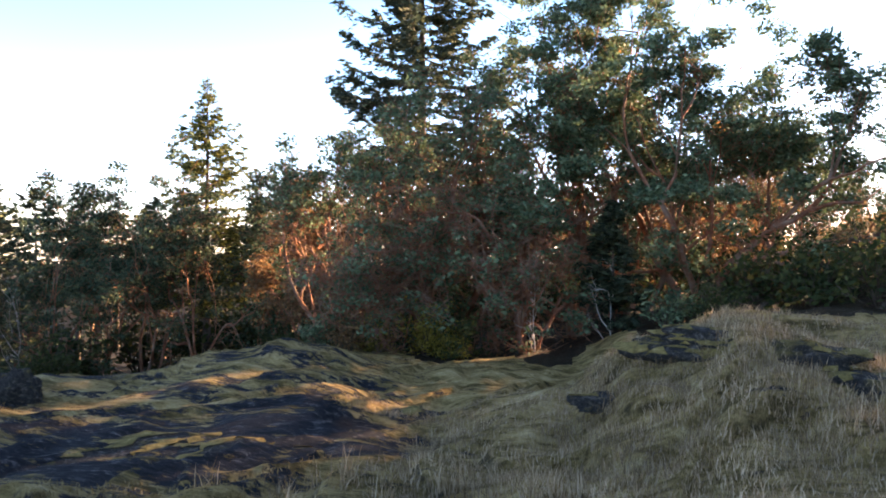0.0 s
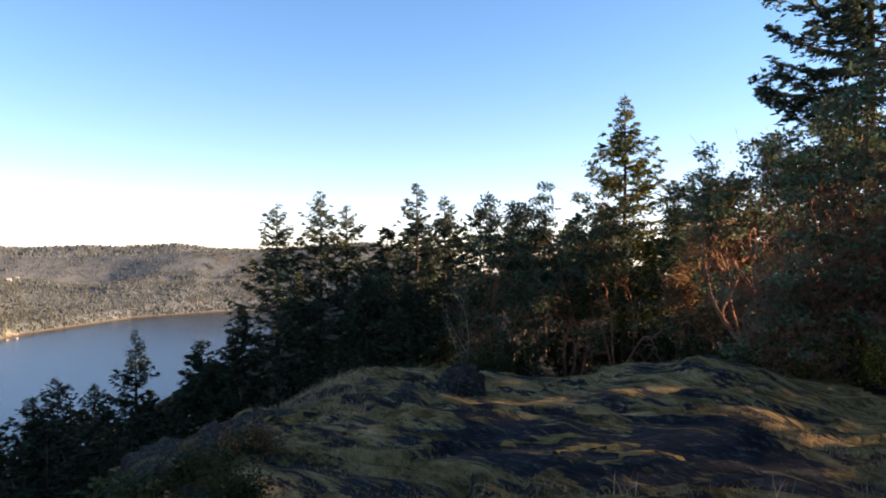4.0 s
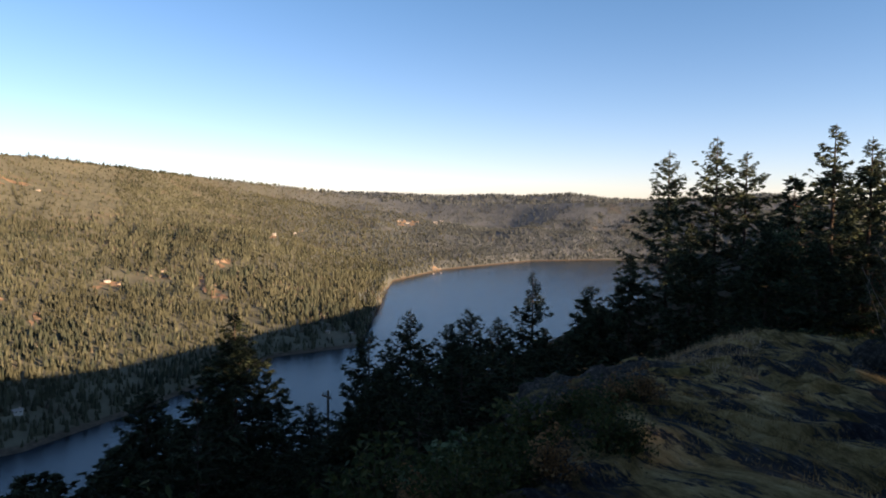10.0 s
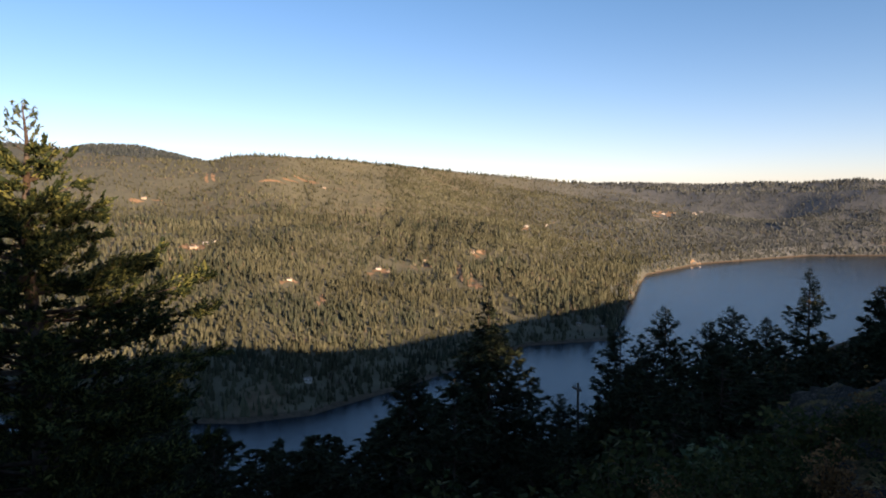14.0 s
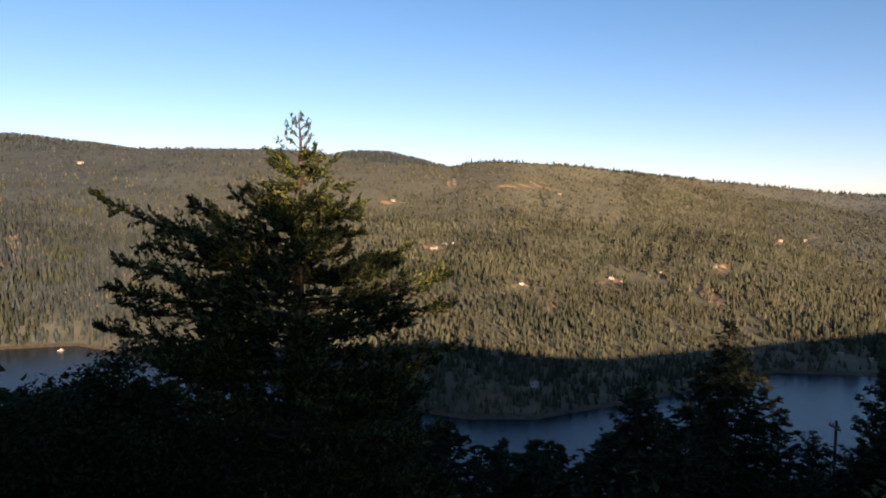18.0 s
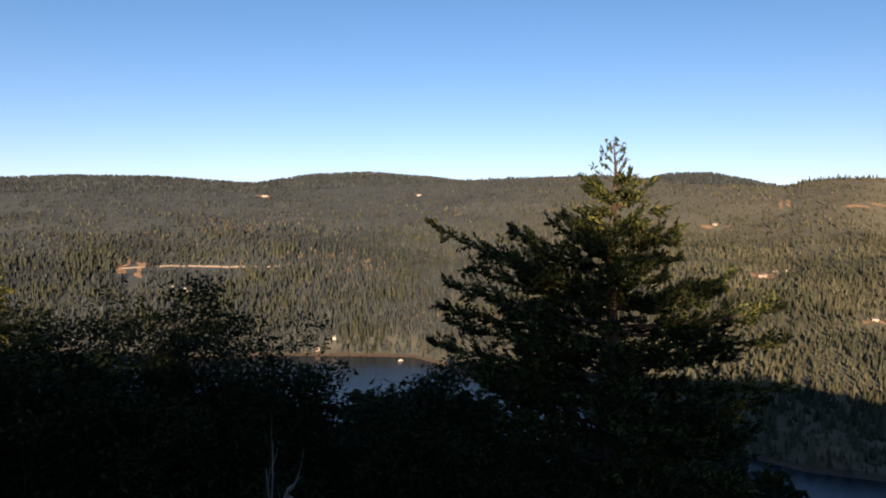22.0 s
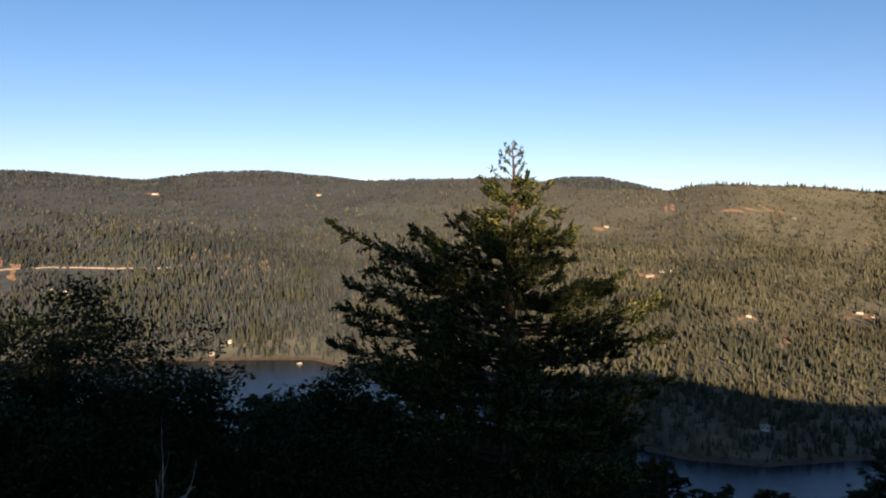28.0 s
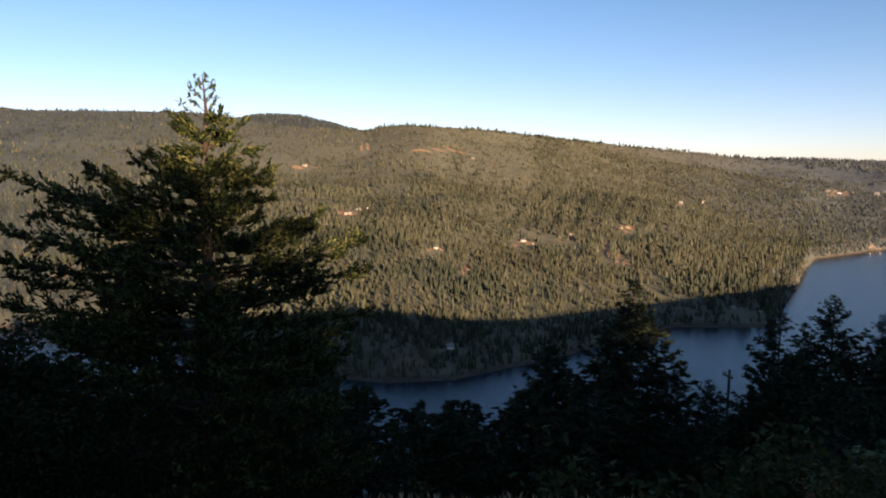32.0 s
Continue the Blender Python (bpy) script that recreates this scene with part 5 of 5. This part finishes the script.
def box(b, lo, hi):
    x0, y0, z0 = lo
    x1, y1, z1 = hi
    v = [(x0, y0, z0), (x1, y0, z0), (x1, y1, z0), (x0, y1, z0), (x0, y0, z1), (x1, y0, z1), (x1, y1, z1), (x0, y1, z1)]
    b.add(v, [(0, 3, 2, 1), (4, 5, 6, 7), (0, 1, 5, 4), (1, 2, 6, 5), (2, 3, 7, 6), (3, 0, 4, 7)])
    return b


def house(az, el, w, d, h, wall, roof, label, turn=0.0):
    at = on_hill(az, el)
    ob = thing("house", label, "house", "houses across the inlet", at + Vector((0, 0, 0.4)))
    ob.rotation_euler = (0, 0, radians(-az + turn))
    part("wall", box(Build(), (-w / 2, -d / 2, -3.0), (w / 2, d / 2, h)), wall, ob)
    r = Build()
    e, p = 0.6, d * 0.32
    r.add([(-w / 2 - e, -d / 2 - e, h), (w / 2 + e, -d / 2 - e, h), (w / 2 + e, d / 2 + e, h), (-w / 2 - e, d / 2 + e, h), (-w / 2 - e, 0, h + p), (w / 2 + e, 0, h + p)],
          [(0, 1, 5, 4), (2, 3, 4, 5), (0, 3, 2, 1)])
    r.f[3].append(np.array([(0, 4, 3), (1, 2, 5)]))
    top = part("roof", r, roof, ob)
    n = max(2, int(w / 3.5))
    for k in range(n):
        x = (k + 0.5) / n * w - w / 2
        part("window", box(Build(), (x - 0.7, -d / 2 - 0.08, h * 0.35), (x + 0.7, -d / 2 + 0.05, h * 0.75)), M_PANE, ob)
    part("chimney", box(Build(), (w * 0.2, -0.4, h), (w * 0.2 + 0.9, 0.5, h + p + 1.0)), M_TAN, top)


HOUSES = [(-92.7, -6.45, 15, 9, 6, 0, 0), (-91.9, -6.6, 9, 7, 4, 1, 0), (-99.95, -7.15, 12, 8, 5, 0, 0), (-107.2, -4.3, 26, 8, 5, 1, 1), (-106.3, -4.0, 18, 9, 6, 0, 1), (-105.6, -3.85, 12, 9, 6, 0, 0), (-80.45, -3.0, 16, 10, 9, 0, 1),
          (-78.8, -2.9, 13, 9, 7, 0, 1), (-70.4, -1.85, 22, 12, 8, 1, 1), (-69.7, -1.95, 22, 12, 8, 0, 0), (-68.9, -1.9, 20, 12, 8, 1, 0), (-67.4, -1.95, 24, 12, 9, 0, 1), (-66.9, -1.85, 20, 12, 9, 0, 1), (-88.8, -5.75, 13, 8, 5, 1, 0),
          (-152.5, -5.35, 10, 8, 8, 0, 1), (-153.4, -5.1, 8, 8, 8, 0, 0), (-146.4, 2.0, 30, 10, 6, 0, 1), (-134.0, 2.1, 26, 10, 6, 1, 1), (-98.7, -15.2, 12, 8, 4, 0, 1), (-141.0, -9.6, 9, 7, 6, 0, 0), (-142.4, -10.5, 12, 8, 3, 1, 1),
          (-76.2, -11.0, 9, 6, 4, 1, 1), (-74.3, -11.1, 8, 6, 4, 1, 1), (-67.0, -5.75, 12, 8, 5, 0, 0), (-84.9, -5.1, 14, 8, 5, 1, 0), (-84.2, -6.9, 11, 8, 5, 1, 0), (-110.6, -0.4, 20, 9, 5, 1, 1), (-97.0, 0.3, 18, 9, 5, 1, 1)]
for az, el, w, d, h, wm, rm in HOUSES:
    house(az, el, w * 0.6, d * 0.66, h * 0.6, (M_WHITE, M_TAN)[wm], (M_ROOF, M_ROOF2)[rm], ("white" if wm == 0 else "tan") + " house with a " + ("dark" if rm == 0 else "pale metal") + " roof among trees", (az * 7) % 30 - 15)

b = Build()
line = [on_hill(a, -3.5 - 0.12 * math.sin(a * 0.5)) for a in np.arange(-158.2, -145.0, 0.35)]
p = np.array([tuple(q) for q in line])
out = p[:, :2] / np.linalg.norm(p[:, :2], axis=1)[:, None]
inner, outer = p.copy(), p.copy()
inner[:, :2] -= out * 2
outer[:, :2] += out * 2.5
bank = outer.copy()
bank[:, :2] += out * 2
foot = inner.copy()
foot[:, :2] -= out * 2
foot[:, 2] -= 4
inner[:, 2] += 1.2
outer[:, 2] += 1.2
bank[:, 2] += 2.4
n = len(p)
b.add(np.concatenate([foot, inner, outer, bank]), np.concatenate([np.stack([np.arange(n - 1) + k * n, np.arange(n - 1) + 1 + k * n, np.arange(n - 1) + 1 + (k + 1) * n, np.arange(n - 1) + (k + 1) * n], -1) for k in range(3)]))
tagged(part("road", b, M_ROAD), "pale highway cut along the wooded hillside", "road", kind="structure")


def boat(az, el, length, label):
    r = (EYE[2] - WATER) / math.tan(radians(-el))
    ob = thing("boat", label, "boat", "boats on the inlet", (r * math.sin(radians(az)), r * math.cos(radians(az)), WATER))
    ob.rotation_euler = (0, 0, radians(az * 3))
    hull = Build()
    s = np.linspace(-1, 1, 9)
    wd = (1 - np.clip(s, 0, 1) ** 2.2) * 0.18 * length
    top = np.stack([s * length / 2, wd, np.full(9, 1.1) + 0.3 * np.clip(s, 0, 1)], -1)
    top2 = top * np.array([1, -1, 1])
    keel = np.stack([s * length / 2 * 0.9, np.zeros(9), np.full(9, -0.4)], -1)
    i = np.arange(8)
    hull.add(np.concatenate([top, keel, top2]), np.concatenate([np.stack([i, i + 1, i + 10, i + 9], -1), np.stack([i + 9, i + 10, i + 19, i + 18], -1), np.stack([i, i + 18, i + 19, i + 1], -1)]))
    part("hull", hull, M_WHITE, ob)
    cabin = part("cabin", box(Build(), (-length * 0.2, -length * 0.1, 1.0), (length * 0.12, length * 0.1, 2.6)), M_WHITE, ob)
    part("windscreen", box(Build(), (length * 0.12, -length * 0.09, 1.5), (length * 0.13, length * 0.09, 2.4)), M_PANE, cabin)


boat(-135.6, -11.42, 8, "small white boat moored in the cove")
boat(-67.5, -6.12, 14, "white boat moored at the far shore")
boat(-66.9, -6.05, 14, "white boat by the boathouse")
boat(-145.9, -11.6, 7, "small white boat near the cove's shore")

k = Mat("bare_earth", 0.95)
k.color(k.ramp(k.noise(0.06, 6, 0.7), (0.3, (0.14, 0.1, 0.06)), (0.55, (0.3, 0.195, 0.12)), (0.75, (0.46, 0.33, 0.22))))
M_EARTH = k.m
rng = np.random.default_rng(14)
for ca, ce, wa, we in CLEARINGS:
    if wa > 6 or ce < -10:
        continue
    b, n = Build(), 16
    ring = np.linspace(0, 2 * np.pi, n, endpoint=False)
    for lobe in range(5):
        la, le = ca + wa * rng.uniform(-0.75, 0.75), ce + we * rng.uniform(-0.6, 0.6)
        q = on_hill(la, le)
        r0 = math.hypot(q.x, q.y)
        deep = min(max(math.hypot(*on_hill(la, le + we * 0.5).xy) - r0, 8), 160)
        wob = 0.62 + 0.2 * np.sin(ring * 2 + rng.uniform(0, 6)) + 0.16 * np.sin(ring * 3 + rng.uniform(0, 6)) + rng.normal(0, 0.1, n)
        az, r = [np.array([la])], [np.array([r0])]
        for f in (0.35, 0.7, 1.0):
            az.append(la + wa * rng.uniform(0.35, 0.6) * f * wob * np.cos(ring))
            r.append(r0 + deep * f * wob * np.sin(ring))
        az, r = np.concatenate(az), np.concatenate(r)
        start = b.count
        b.add(np.stack([r * np.sin(np.radians(az)), r * np.cos(np.radians(az)), land(az, r) + 0.7 + lobe * 0.05], -1),
              np.concatenate([np.stack([1 + k2 * n + i, 1 + k2 * n + (i + 1) % n, 1 + (k2 + 1) * n + (i + 1) % n, 1 + (k2 + 1) * n + i], -1) for k2 in range(2) for i in [np.arange(n)]]))
        b.f[3].append(np.stack([np.zeros(n, int), 1 + np.arange(n), 1 + (np.arange(n) + 1) % n], -1) + start)
    tagged(part("clearing", b, M_EARTH), "patch of bare reddish earth and rock in the forest", "ground", kind="structure")

# ---- utility pole on the slope ----
at = place(-76.2, 46)
top = height_at(-76.2, 46, -15.5)
ob = thing("utility_pole", "weathered wooden utility pole rising from dark firs", "pole", at=at)
ob.rotation_euler = (0, 0, radians(20))
b = Build()
tube(b, [(0, 0, -1), (0, 0, (top - at.z) / 2), (0, 0, top - at.z)], [0.11, 0.1, 0.08], 10)
part("post", b, M_POLE, ob, smooth=True)
arm = part("crossarm", box(Build(), (-0.5, -0.15, top - at.z - 0.45), (0.5, -0.05, top - at.z - 0.34)), M_POLE, ob)
for x in (-0.42, -0.17, 0.17, 0.42):
    b = Build()
    tube(b, [(x, -0.1, top - at.z - 0.34), (x, -0.1, top - at.z - 0.25), (x, -0.1, top - at.z - 0.17)], [0.02, 0.04, 0.025], 8)
    part("insulator", b, M_PANE, arm)
